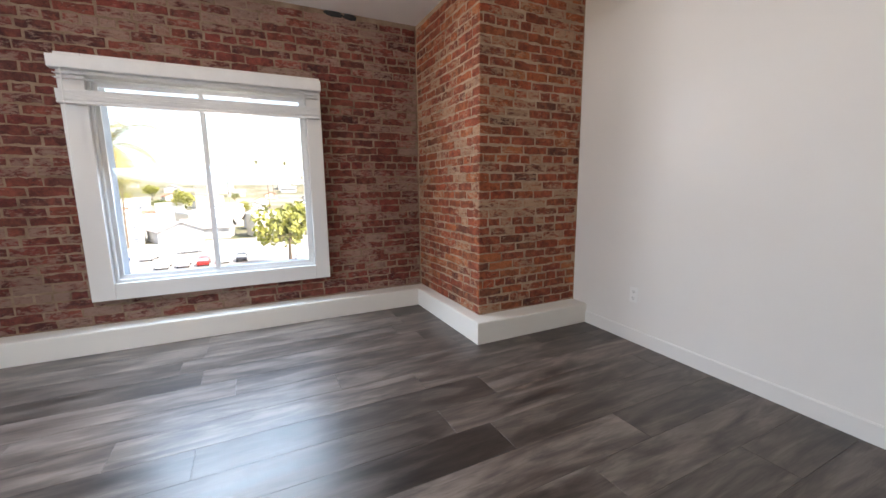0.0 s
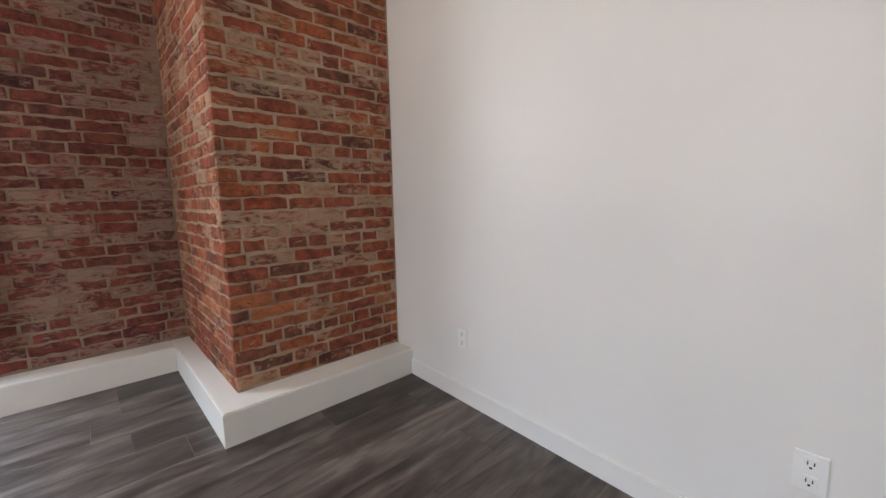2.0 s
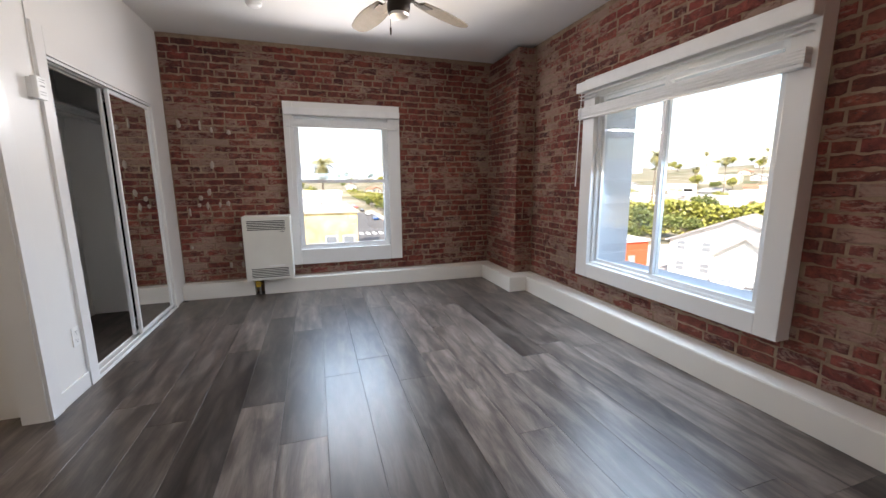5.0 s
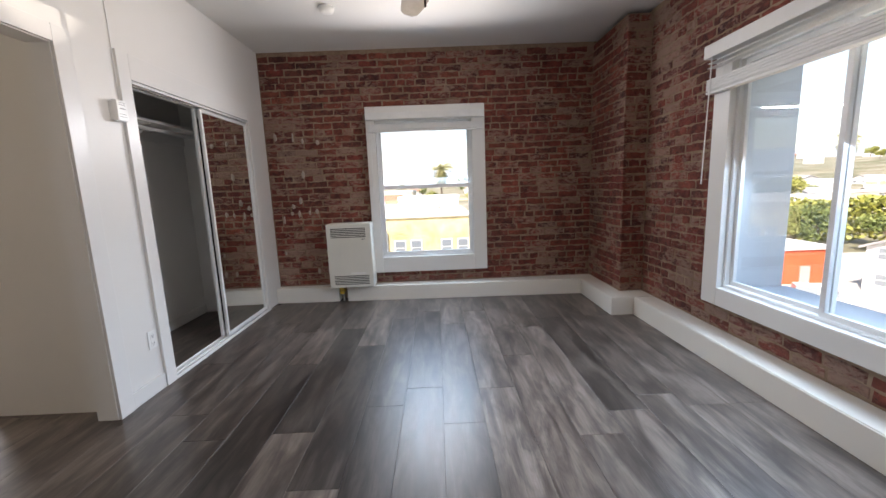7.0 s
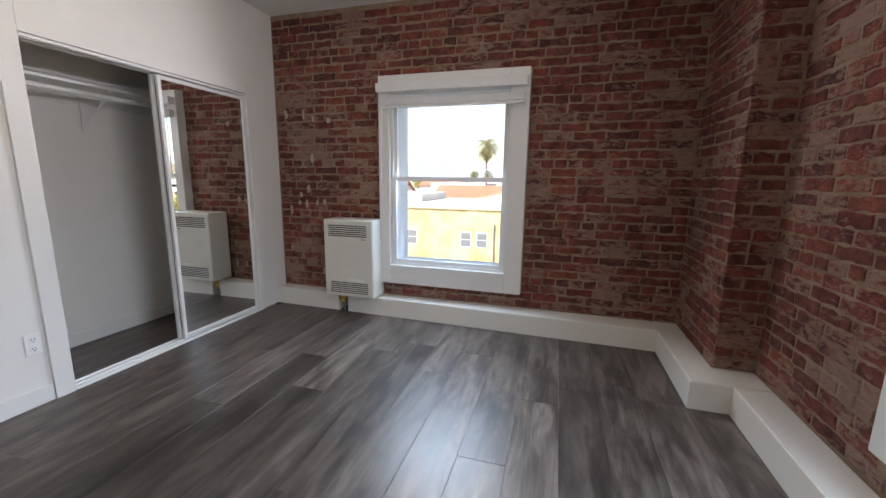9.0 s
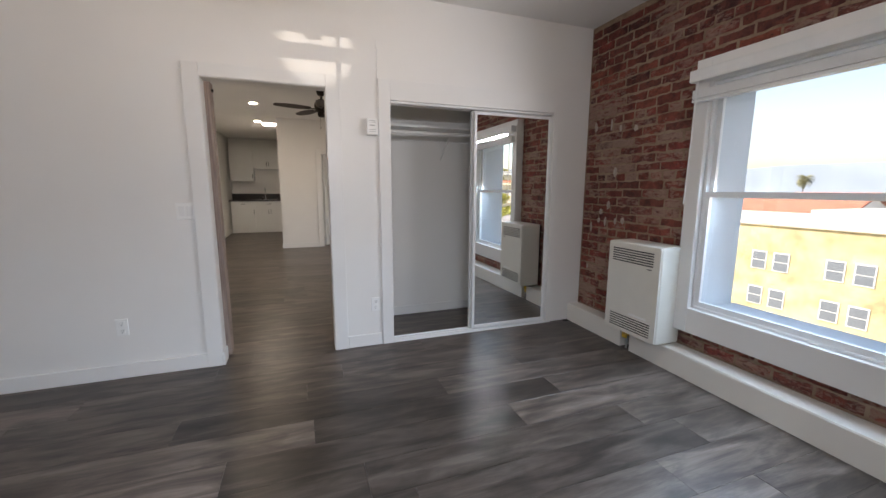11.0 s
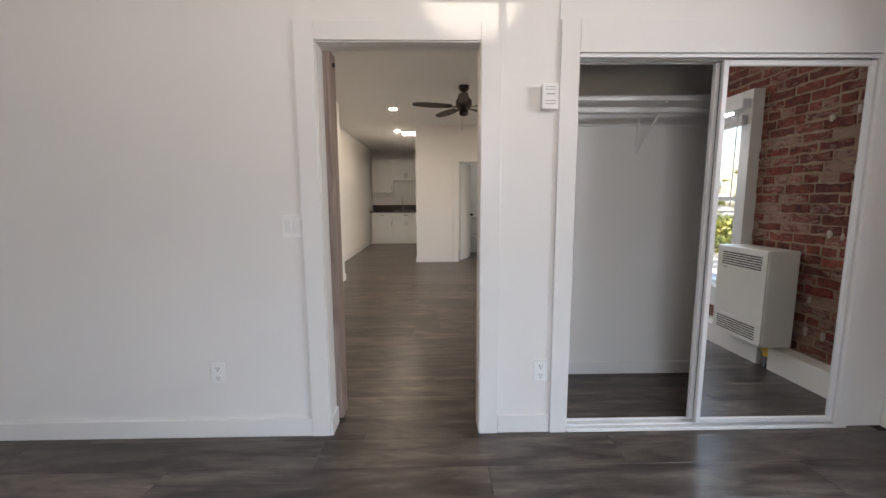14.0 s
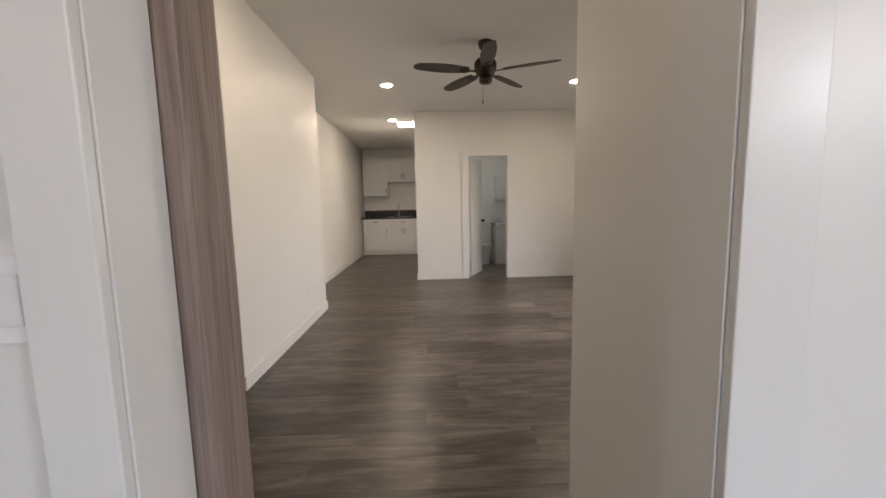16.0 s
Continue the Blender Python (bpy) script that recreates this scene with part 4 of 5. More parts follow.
bm = bmesh.new()
radii = [0, 8, 20, 40, 60, 90, 130, 170, 220, 280, 350, 430, 520, 640, 800, 1100, 1600, 2600, 4200]
NS = 72
prev = None
centre = bm.verts.new((0, 0, GZ - 0.05))
for r in radii[1:]:
    ring = [bm.verts.new((r * math.cos(2 * math.pi * i / NS), r * math.sin(2 * math.pi * i / NS), rise(r * math.cos(2 * math.pi * i / NS), r * math.sin(2 * math.pi * i / NS)))) for i in range(NS)]
    for i in range(NS):
        j = (i + 1) % NS
        bm.faces.new((centre, ring[i], ring[j]) if prev is None else (prev[i], ring[i], ring[j], prev[j]))
    prev = ring
structure("ground", bm, GROUND, "dry pale ground of yards and lots", "ground")
structure("road", boxes((-420, -12, 7.5, 24, GZ, GZ + 0.02), (-95, -80, -60, 7.5, GZ, GZ + 0.015)), ASPHALT, "grey asphalt street", "road")
structure("pavement", boxes((-420, -40, 24.02, 27, GZ, GZ + 0.14), (-78, -12, 5.0, 7.48, GZ, GZ + 0.14)), CONCRETE, "pale concrete pavement with kerb", "pavement")
structure("parking_lot", boxes((-60, 40, 29, 118, GZ, GZ + 0.02)), CONCRETE, "sunlit pale concrete parking lot", "parking lot")
for i in range(9):
    m = part("road_marking", boxes((-103, -98, 8.6 + i * 1.7, 9.5 + i * 1.7, GZ + 0.021, GZ + 0.028)), MARK)
    tagged(m, "white crosswalk bar painted on asphalt", "road marking", "crosswalk bars", "structure")
for i in range(14):
    m = part("road_marking", boxes((-44 + i * 2.9, -43.88 + i * 2.9, 52, 57, GZ + 0.021, GZ + 0.028)), MARK)
    tagged(m, "white parking bay line on concrete", "road marking", "parking bay lines", "structure")
structure("own_building", boxes((-2.7, 16, -14, 4.18, GZ, -0.31)), STUCCO_OWN, "pale stucco lower storeys of the building", "building")


def window_part(parent, x, y0, y1, z0, z1, facing="x"):
    """A sash window on a far facade: white surround with two dark panes."""
    def b(a0, a1, d0, d1, c0, c1):
        return boxes((x + d0, x + d1, a0, a1, c0, c1)) if facing == "x" else boxes((a0, a1, x - d1, x - d0, c0, c1))
    w = part("window", b(y0 - 0.1, y1 + 0.1, 0.0, 0.05, z0 - 0.1, z1 + 0.1), HOUSE_W, parent)
    zm = (z0 + z1) / 2
    part("pane", b(y0, y1, 0.02, 0.07, z0, zm - 0.04), PANE, w)
    part("pane", b(y0, y1, 0.02, 0.07, zm + 0.04, z1), PANE, w)


yb = thing("apartment_building", (-46, -20, GZ), "ochre yellow stucco apartment block with paired windows", "building")
part("wall", boxes((-58, -38, -52, 5.4, GZ, -1.75)), STUCCO_Y, yb)
part("parapet", boxes((-58.1, -37.85, -52.1, 5.5, -1.75, -1.55)), HOUSE_C, yb)
part("roof", boxes((-57.6, -38.4, -51.6, 5.0, -1.749, -1.70)), ROOF_W, yb)
part("skirt_roof", boxes((-57, -46, -20, -14, -1.7, -0.6), (-56, -50, -6, 2, -1.7, -0.9)), ROOF_W, yb, "white roof boxes")
for pair in (3.6, -1.25, -5.45, -13.1, -18.4, -23.5, -28.5):
    for dy in (-0.85, 0.85):
        for zc in (-4.85, -8.05, -11.0):
            window_part(yb, -38, pair + dy - 0.5, pair + dy + 0.5, zc - 0.72, zc + 0.72)
part("drainpipe", rods(((-37.9, -3.4, GZ), (-37.9, -3.4, -3.2), 0.09), n=8), CONCRETE, yb)


def house(w, d, h, roof_h, wall_m, roof_m, label, flat=False, far=False):
    """A house at the origin, gable to the south, with windows on two sides."""
    t = thing("house", (0, 0, 0), label, "house", "houses around")
    part("wall", boxes((-w / 2, w / 2, -d / 2, d / 2, 0, h)), wall_m, t)
    bm = bmesh.new()
    o = 0.5
    if flat:
        box(bm, -w / 2 - 0.15, w / 2 + 0.15, -d / 2 - 0.15, d / 2 + 0.15, h, h + 0.5)
    else:
        pts = [(-w / 2 - o, h - 0.1), (0, h + roof_h), (w / 2 + o, h - 0.1), (w / 2 + o, h - 0.35), (0, h + roof_h - 0.25), (-w / 2 - o, h - 0.35)]
        a = [bm.verts.new((p, -d / 2 - o, z)) for p, z in pts]
        b = [bm.verts.new((p, d / 2 + o, z)) for p, z in pts]
        bm.faces.new(a)
        bm.faces.new(b)
        for i in range(6):
            bm.faces.new((a[i], a[(i + 1) % 6], b[(i + 1) % 6], b[i]))
    part("roof", bm, roof_m, t)
    if not flat:
        bm = bmesh.new()
        v = [bm.verts.new((x, y, z)) for y in (-d / 2 + 0.02, d / 2 - 0.02) for x, z in ((-w / 2, h), (w / 2, h), (0, h + roof_h - 0.3))]
        for f in ((0, 1, 2), (3, 5, 4), (0, 3, 4, 1), (1, 4, 5, 2), (2, 5, 3, 0)):
            bm.faces.new([v[i] for i in f])
        part("gable", bm, wall_m, t)
    if far:
        for x in (-w / 4, w / 4):
            part("window", boxes((x - 0.8, x + 0.8, -d / 2 - 0.06, -d / 2 + 0.02, 1.0, 2.3)), PANE, t)
        part("window", boxes((w / 2 - 0.02, w / 2 + 0.06, -1.2, 0.6, 1.0, 2.3)), PANE, t)
        return t
    n = max(2, int(w / 2.6))
    for i in range(n):
        x = -w / 2 + (i + 0.5) * w / n
        for z in ((1.5,) if h < 5 else (1.5, 4.4)):
            window_part(t, -d / 2, x - 0.5, x + 0.5, z - 0.6, z + 0.6, "y")
    for i in range(max(2, int(d / 3))):
        y = -d / 2 + (i + 0.5) * d / max(2, int(d / 3))
        window_part(t, w / 2, y - 0.45, y + 0.45, 1.0, 2.2)
    return t


def tree(seed, h, r, leaf_m, label, n=1300):
    """Tapered trunk, limbs and an uneven crown of small leaf clumps, at the origin."""
    rng = random.Random(seed)
    t = thing("tree", (0, 0, 0), label, "tree", "trees around")
    bm = bmesh.new()
    rod(bm, (0, 0, 0), (0.1, 0.05, h * 0.5), 0.05 * h ** 0.8, 0.025 * h ** 0.8, 8)
    lobes = []
    for i in range(9):
        a, q = rng.uniform(0, 6.28), rng.uniform(0.25, 0.85)
        e = Vector((math.cos(a) * r * q, math.sin(a) * r * q, h * rng.uniform(0.5, 0.88)))
        rod(bm, (0.1, 0.05, h * 0.42), e, 0.012 * h, 0.005 * h, 5)
        lobes.append((e, r * rng.uniform(0.32, 0.52)))
    part("trunk", bm, BARK, t)
    vs, fs = [], []
    for i in range(n):
        c, s = lobes[rng.randrange(len(lobes))]
        d = Vector((rng.gauss(0, 1), rng.gauss(0, 1), rng.gauss(0, 0.8))).normalized() * s * rng.uniform(0.55, 1.08)
        p, q = c + d, r * rng.uniform(0.05, 0.12)
        u = Vector((rng.gauss(0, 1), rng.gauss(0, 1), rng.gauss(0, 1))).normalized()
        w = u.cross(Vector((rng.gauss(0, 1), rng.gauss(0, 1), rng.gauss(0, 1)))).normalized()
        k = len(vs)
        vs += [p - u * q, p - w * q * 0.6 + d * 0.05, p + u * q, p + w * q * 0.6 + d * 0.05]
        fs.append((k, k + 1, k + 2, k + 3))
    me = bpy.data.meshes.new("crown")
    me.from_pydata([tuple(v) for v in vs], [], fs)
    me.materials.append(leaf_m)
    o = new("crown", me)
    o.parent = t
    return t


def palm(seed, h, R, label, skirt=True, girth=1.0, fronds=70, low=-0.9, steps=(0.0, 0.5), leaflet=0.28):
    rng = random.Random(seed)
    t = thing("palm_tree", (0, 0, 0), label, "palm tree", "palms around")
    bm = bmesh.new()
    for i in range(6):
        rod(bm, (0.02 * i * i, 0, h * i / 6), (0.02 * (i + 1) ** 2, 0, h * (i + 1) / 6), girth * (0.28 - 0.018 * i), girth * (0.26 - 0.018 * i), 9)
    part("trunk", bm, BARK, t)
    vs, fs = [], []
    top = Vector((0.72, 0, h))
    for i in range(fronds):
        a, el = rng.uniform(0, 6.28), rng.uniform(low, 1.35)
        L = R * rng.uniform(0.75, 1.05)
        side = Vector((-math.sin(a), math.cos(a), 0))
        pts = []
        p, e = top.copy(), el
        for k in range(6):
            pts.append(p.copy())
            p = p + Vector((math.cos(a) * math.cos(e), math.sin(a) * math.cos(e), math.sin(e))) * L / 6
            e -= 0.32
        pts.append(p)
        for k in range(6):
            for s in (-1, 1):
                for b in steps:
                    q0 = pts[k].lerp(pts[k + 1], b)
                    q1 = pts[k].lerp(pts[k + 1], b + leaflet)
                    w = R * 0.20 * math.sin(math.pi * (k + b + 0.7) / 7.0)
                    tip = q1 + side * s * w + Vector((0, 0, -0.35 * w)) + (pts[k + 1] - pts[k]) * 0.6
                    m = len(vs)
                    vs += [q0, q1, tip]
                    fs.append((m, m + 1, m + 2))
    me = bpy.data.meshes.new("crown")
    me.from_pydata([tuple(v) for v in vs], [], fs)
    me.materials.append(PALM)
    o = new("crown", me)
    o.parent = t
    # dry skirt under the crown
    bm = bmesh.new()
    for i in range(40 if skirt else 0):
        a = rng.uniform(0, 6.28)
        z = h - rng.uniform(0.2, 2.2)
        rod(bm, (0.6 + 0.2 * math.cos(a), 0.2 * math.sin(a), z), (0.6 + 0.55 * math.cos(a), 0.55 * math.sin(a), z - 1.1), 0.07, 0.02, 4)
    if skirt:
        part("dry_skirt", bm, BARK, t, "brown skirt of dead fronds")
    return t


def car(paint_m, label, van=False):
    t = thing("car", (0, 0, 0), label, "car", "parked cars")
    L, W = (4.9, 1.9) if van else (4.5, 1.8)
    bm = rbox(-L / 2, L / 2, -W / 2, W / 2, 0.28, 0.92, 0.16, 3)
    part("body", bm, paint_m, t, "", True)
    def cabin(z0, z1, s, m, name):
        bm = bmesh.new()
        a0, a1 = (-L * 0.44, L * 0.30) if van else (-L * 0.36, L * 0.24)
        b0, b1 = (-L * 0.42, L * 0.20) if van else (-L * 0.24, L * 0.10)
        lo = [bm.verts.new(p) for p in ((a0, -W * 0.47 * s, z0), (a1, -W * 0.47 * s, z0), (a1, W * 0.47 * s, z0), (a0, W * 0.47 * s, z0))]
        hi = [bm.verts.new(p) for p in ((b0, -W * 0.38 * s, z1), (b1, -W * 0.38 * s, z1), (b1, W * 0.38 * s, z1), (b0, W * 0.38 * s, z1))]
        bm.faces.new(lo)
        bm.faces.new(hi)
        for i in range(4):
            bm.faces.new((lo[i], lo[(i + 1) % 4], hi[(i + 1) % 4], hi[i]))
        return part(name, bm, m, t)
    top = 1.9 if van else 1.42
    cabin(0.88, top, 1.0, PANE, "windows")
    bm = rbox((-L * 0.42 if van else -L * 0.245), (L * 0.20 if van else L * 0.105), -W * 0.385, W * 0.385, top - 0.03, top + 0.05, 0.03)
    part("roof", bm, paint_m, t)
    for s in (-1, 1):
        part("pillar", rods(((-L * 0.06, s * W * 0.465, 0.9), (-L * 0.06, s * W * 0.385, top), 0.05), n=6), paint_m, t)
        for x in (-L * 0.31, L * 0.31):
            w = part("wheel", rods(((x, s * (W / 2 - 0.2), 0.32), (x, s * (W / 2 + 0.01), 0.32), 0.32), n=14), TYRE, t)
            part("rim", rods(((x, s * (W / 2 - 0.05), 0.32), (x, s * (W / 2 + 0.02), 0.32), 0.19), n=10), ALU, w)
        part("headlight", boxes((L / 2 - 0.12, L / 2 - 0.005, s * W * 0.36 - 0.15, s * W * 0.36 + 0.15, 0.62, 0.74)), PLASTIC, t)
    return t


def place(src, x, y, rz=0, z=None, s=1.0):
    c = copy_thing(src, pose(x, y, rise(x, y) if z is None else z, 0, 0, rz))
    c.scale = (s, s, s)
    return c


# white house with grey gabled roofs, and low buildings by the lot
big = house(15, 9, 5.2, 3.4, HOUSE_W, ROOF_G, "white gabled house with grey shingle roof")
big.matrix_basis = pose(-34, 56, GZ, 0, 0, 22)
annex = house(6, 7, 4.6, 2.4, HOUSE_W, ROOF_G, "small white gabled house beside the lot")
annex.matrix_basis = pose(-28.5, 49.5, GZ, 0, 0, 22)
redb = thing("shop_building", (-46, 46, GZ), "orange-red stucco shop with white flat roof", "building")
part("wall", boxes((-54, -43, 38, 49, GZ, GZ + 4.2)), STUCCO_R, redb)
part("roof", boxes((-54.2, -42.8, 37.8, 49.2, GZ + 4.2, GZ + 4.6)), ROOF_W, redb)
part("door", boxes((-43.0, -42.9, 45.4, 46.6, GZ, GZ + 2.2)), CONCRETE, redb, "grey metal door")
window_part(redb, -43, 42.2, 42.9, GZ + 1.0, GZ + 2.4)
sb = thing("billboard", (-150, 180, GZ), "white roadside billboard on steel posts", "billboard")
part("panel", boxes((-158, -142, 179.5, 180.2, -6.5, -0.5)), HOUSE_W, sb)
for x in (-155, -145):
    part("post", rods(((x, 180, GZ - 1), (x, 180, -6.4), 0.3), n=8), BLACK, sb)
for i, (x, a, b) in enumerate(((-155, 2.2, 0.5), (-150.5, 1.6, 0.9), (-146, 2.4, 0.6))):
    part("bar", boxes((x - a, x + a, 179.40, 179.49, -3.6 - b, -3.0)), STUCCO_Y if i < 2 else BLACK, sb)

SORTS = ((9, 11, 3.4, 2.0, HOUSE_W, ROOF_G, "white house with grey gable roof", False),
         (8, 10, 3.2, 1.8, HOUSE_C, ROOF_T, "cream house with terracotta roof", False),
         (11, 9, 6.2, 0, HOUSE_W, ROOF_W, "white two-storey building with flat roof", True),
         (14, 10, 6.4, 0, HOUSE_C, ROOF_W, "cream flat-roofed apartment building", True),
         (10, 12, 3.6, 2.2, HOUSE_G, ROOF_G, "grey house with grey gable roof", False))
kinds = [house(*q) for q in SORTS]
kinds_far = [house(*q, True) for q in SORTS]
for i, k in enumerate(kinds_far):
    k.matrix_basis = pose(-210 + 60 * i, 330 + 8 * i, rise(-210 + 60 * i, 330 + 8 * i) - 0.4, 0, 0, 20 * i)
for i, k in enumerate(kinds):
    k.matrix_basis = pose(-120 + 24 * i, 148 + 6 * i, rise(-120 + 24 * i, 148 + 6 * i), 0, 0, 15 * i)
rng = random.Random(5)
count = 0
for ring in range(11):
    r = 125 * 1.17 ** ring
    for k in range(34):
        a = radians(20 + 200 * (k + rng.uniform(0.1, 0.9)) / 34)
        x, y = r * math.cos(a) * rng.uniform(0.95, 1.05), r * math.sin(a) * rng.uniform(0.95, 1.05)
        if (x < 0 and 2 < y < 32) or (-62 < x < -36 and y < 9):
            continue
        place((kinds if ring < 2 else kinds_far)[rng.randrange(5)], x, y, rng.choice((0, 90, 15, 105)) + rng.uniform(-8, 8), rise(x, y) - 0.4)
for x, y, k in ((-75, -14, 1), (-80, -30, 2), (-70, -2, 3), (-84, -50, 1), (-110, -8, 1), (-118, -30, 3), (-130, -52, 2), (-72, 36, 2), (-96, 40, 0), (-122, 36, 3), (-150, 40, 1), (-75, -46, 3), (-96, -22, 2), (-150, -10, 0), (-145, -36, 1)):
    place(kinds[k], x, y, 90 * (k % 2), GZ)

# taller blocks behind the ochre building
for w, dd, h, rh, wm, rm, x, y, rz, lab, fl in (
        (16, 14, 9.6, 2.6, HOUSE_C, ROOF_T, -72, -12, 0, "cream block with low terracotta tile roof", False),
        (20, 16, 9.8, 2.8, HOUSE_W, ROOF_T, -80, -38, 8, "white block with terracotta tile roof", False),
        (12, 10, 11.4, 0, HOUSE_W, ROOF_W, -69, 0.5, 0, "white flat-roofed block with tall windows", True),
        (18, 14, 11.9, 0, HOUSE_W, ROOF_W, -104, -22, 0, "white flat-roofed office block", True),
        (22, 14, 10.2, 2.6, HOUSE_G, ROOF_T, -118, -52, 12, "grey block with red tile roof", False),
        (26, 16, 12.2, 0, HOUSE_C, ROOF_W, -140, -14, 0, "cream flat-roofed warehouse beyond the street", True),
        (24, 16, 11.0, 2.4, HOUSE_W, ROOF_T, -160, -44, 4, "long white block with red roof", False)):
    hb = house(w, dd, h, rh, wm, rm, lab, fl)
    hb.matrix_basis = pose(x, y, GZ, 0, 0, rz)

t1 = tree(1, 10.5, 5.6, LEAF_Y, "sunlit yellow-green street tree")
t1.matrix_basis = pose(5.5, 68, GZ)
t2 = tree(2, 8, 4.2, LEAF, "dark green broadleaf tree")
t2.matrix_basis = pose(-66, 70, GZ)
t3 = tree(3, 11, 5.2, LEAF_Y, "tall yellow-green broadleaf tree", 1600)
t3.matrix_basis = pose(-27, 92, GZ)
rng = random.Random(9)
for i in range(260):
    a, r = radians(rng.uniform(20, 220)), rng.uniform(110, 760)
    x, y = r * math.cos(a), r * math.sin(a)
    if x < 0 and 6 < y < 26 or -64 < x < -36 and y < 9 or (abs(x) < 60 and y < 118):
        continue
    place((t2, t3, t1, t2)[i % 4], x, y, rng.uniform(0, 360), None, rng.uniform(0.6, 1.1))
for i in range(22):
    place((t2, t1)[i % 2], -112 - 11 * i, 29.5 + rng.uniform(-0.6, 0.6), 40 * i, GZ, rng.uniform(0.55, 0.8))
    if i % 2:
        place(t2, -120 - 11 * i, 4.0, 70 * i, GZ, rng.uniform(0.5, 0.75))
for x, y, s in ((-70, 66, 1), (-58, 74, 0.8), (-62, 62, 0.7), (-50, 88, 0.9)):
    place(t2, x, y, 50 * s, GZ, s)
# long clipped hedge behind the white house
rng = random.Random(12)
vs, fs = [], []
for i in range(9000):
    u = rng.uniform(0, 1)
    p = Vector((-88 + 62 * u, 74 + 14 * u, GZ + 8.0 * rng.uniform(0.0, 1.0) ** 0.6 + 0.5 * math.sin(u * 21))) + Vector((rng.uniform(-1.6, 1.6), rng.uniform(-1.6, 1.6), rng.uniform(0, 0.5)))
    a = Vector((rng.gauss(0, 1), rng.gauss(0, 1), rng.gauss(0, 1))).normalized() * 0.5
    b = a.cross(Vector((rng.gauss(0, 1), rng.gauss(0, 1), rng.gauss(0, 1)))).normalized() * 0.36
    k = len(vs)
    vs += [tuple(p - a), tuple(p - b), tuple(p + a), tuple(p + b)]
    fs.append((k, k + 1, k + 2, k + 3))
me = bpy.data.meshes.new("hedge")
me.from_pydata(vs, [], fs)
me.materials.append(LEAF_Y)
tagged(new("hedge", me), "long bright green hedge behind the white house", "hedge", "", "stuff")

p1 = palm(1, 20.5, 4.0, "tall fan palm with shaggy crown")
p1.matrix_basis = pose(-86, -13, GZ)
p2 = palm(2, 16.5, 3.6, "feathery date palm by the street")
p2.matrix_basis = pose(-80, 3.0, GZ)
p3 = palm(3, 14.4, 1.8, "slim feathery palm close to the building", False, 0.4, 40, -1.2, (0.0, 0.2, 0.4, 0.6, 0.8), 0.09)
p3.matrix_basis = pose(-3.6, 13.8, GZ)
rng = random.Random(21)
for x, y, s in ((-170, -28, 0.8), (-190, -38, 0.8), (-150, -30, 0.72), (-140, -70, 0.8), (-26, 112, 0.85), (-92, 100, 1.0), (-30, 78, 0.8)):
    place(p1, x, y, 60 * s, GZ, s)
for i in range(26):
    a, r = radians(rng.uniform(70, 165)), rng.uniform(230, 620)
    x, y = r * math.cos(a), r * math.sin(a)
    place(p1, x, y, 40 * i, None, rng.uniform(0.7, 1.1))

cars = [car(m, n + " car parked on pale concrete") for m, n in zip(CARS, ("white", "silver", "dark blue", "red", "black"))]
van = car(CARS[0], "white van parked by the shop", True)
van.matrix_basis = pose(-35.5, 40.5, GZ + 0.02, 0, 0, 60)
spots = [(-28.5, 45.3, 25), (-25.8, 46.6, 25), (-23.0, 48.0, 25), (-20.2, 49.2, 25), (-17.5, 50.4, 25), (-14, 80, 90), (-11, 80, 90), (-8, 80, 90), (-5, 81, 90), (-2, 81, 90),
         (-18, 91, 80), (-12, 97, 10), (-22, 88, 80), (2, 58, 20), (-4, 56, 20), (-8.5, 60, 15), (8, 76, 90), (11, 76, 90), (-137, 21.5, 0), (-205, 21.5, 0), (-160, 21.8, 0), (-128, 12, 180), (-180, 21.6, 0), (-222, 21.6, 0), (-150, 10, 180)]
order = [0, 4, 0, 2, 1, 0, 1, 3, 0, 4, 0, 1, 2, 0, 1, 4, 0, 1, 2, 3, 0, 1, 4, 1, 0]
used = set()
for (x, y, rz), k in zip(spots, order):
    if k not in used:
        used.add(k)
        cars[k].matrix_basis = pose(x, y, GZ + 0.02, 0, 0, rz)
    else:
        place(cars[k], x, y, rz, GZ + 0.02)
pole = thing("utility_pole", (-92, 11.5, GZ), "grey street light pole at the crossing", "street lamp")
part("post", rods(((-92, 7.2, GZ), (-92, 7.2, GZ + 8.5), 0.12), n=8), CONCRETE, pole)
part("arm", rods(((-92, 7.2, GZ + 8.4), (-92, 9.5, GZ + 8.8), 0.06), n=6), CONCRETE, pole)
# far hills, with the blue of the haze painted into their colour
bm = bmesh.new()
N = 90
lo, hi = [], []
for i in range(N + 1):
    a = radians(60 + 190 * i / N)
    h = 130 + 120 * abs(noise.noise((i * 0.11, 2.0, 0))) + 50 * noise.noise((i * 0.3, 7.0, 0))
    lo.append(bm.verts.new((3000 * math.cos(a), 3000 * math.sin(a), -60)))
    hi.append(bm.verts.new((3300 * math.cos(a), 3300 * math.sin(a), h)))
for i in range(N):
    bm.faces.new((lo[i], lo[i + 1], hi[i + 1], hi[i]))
structure("backdrop", bm, HAZE_COLOUR, "low hills with blue haze put into their colour", "hills")


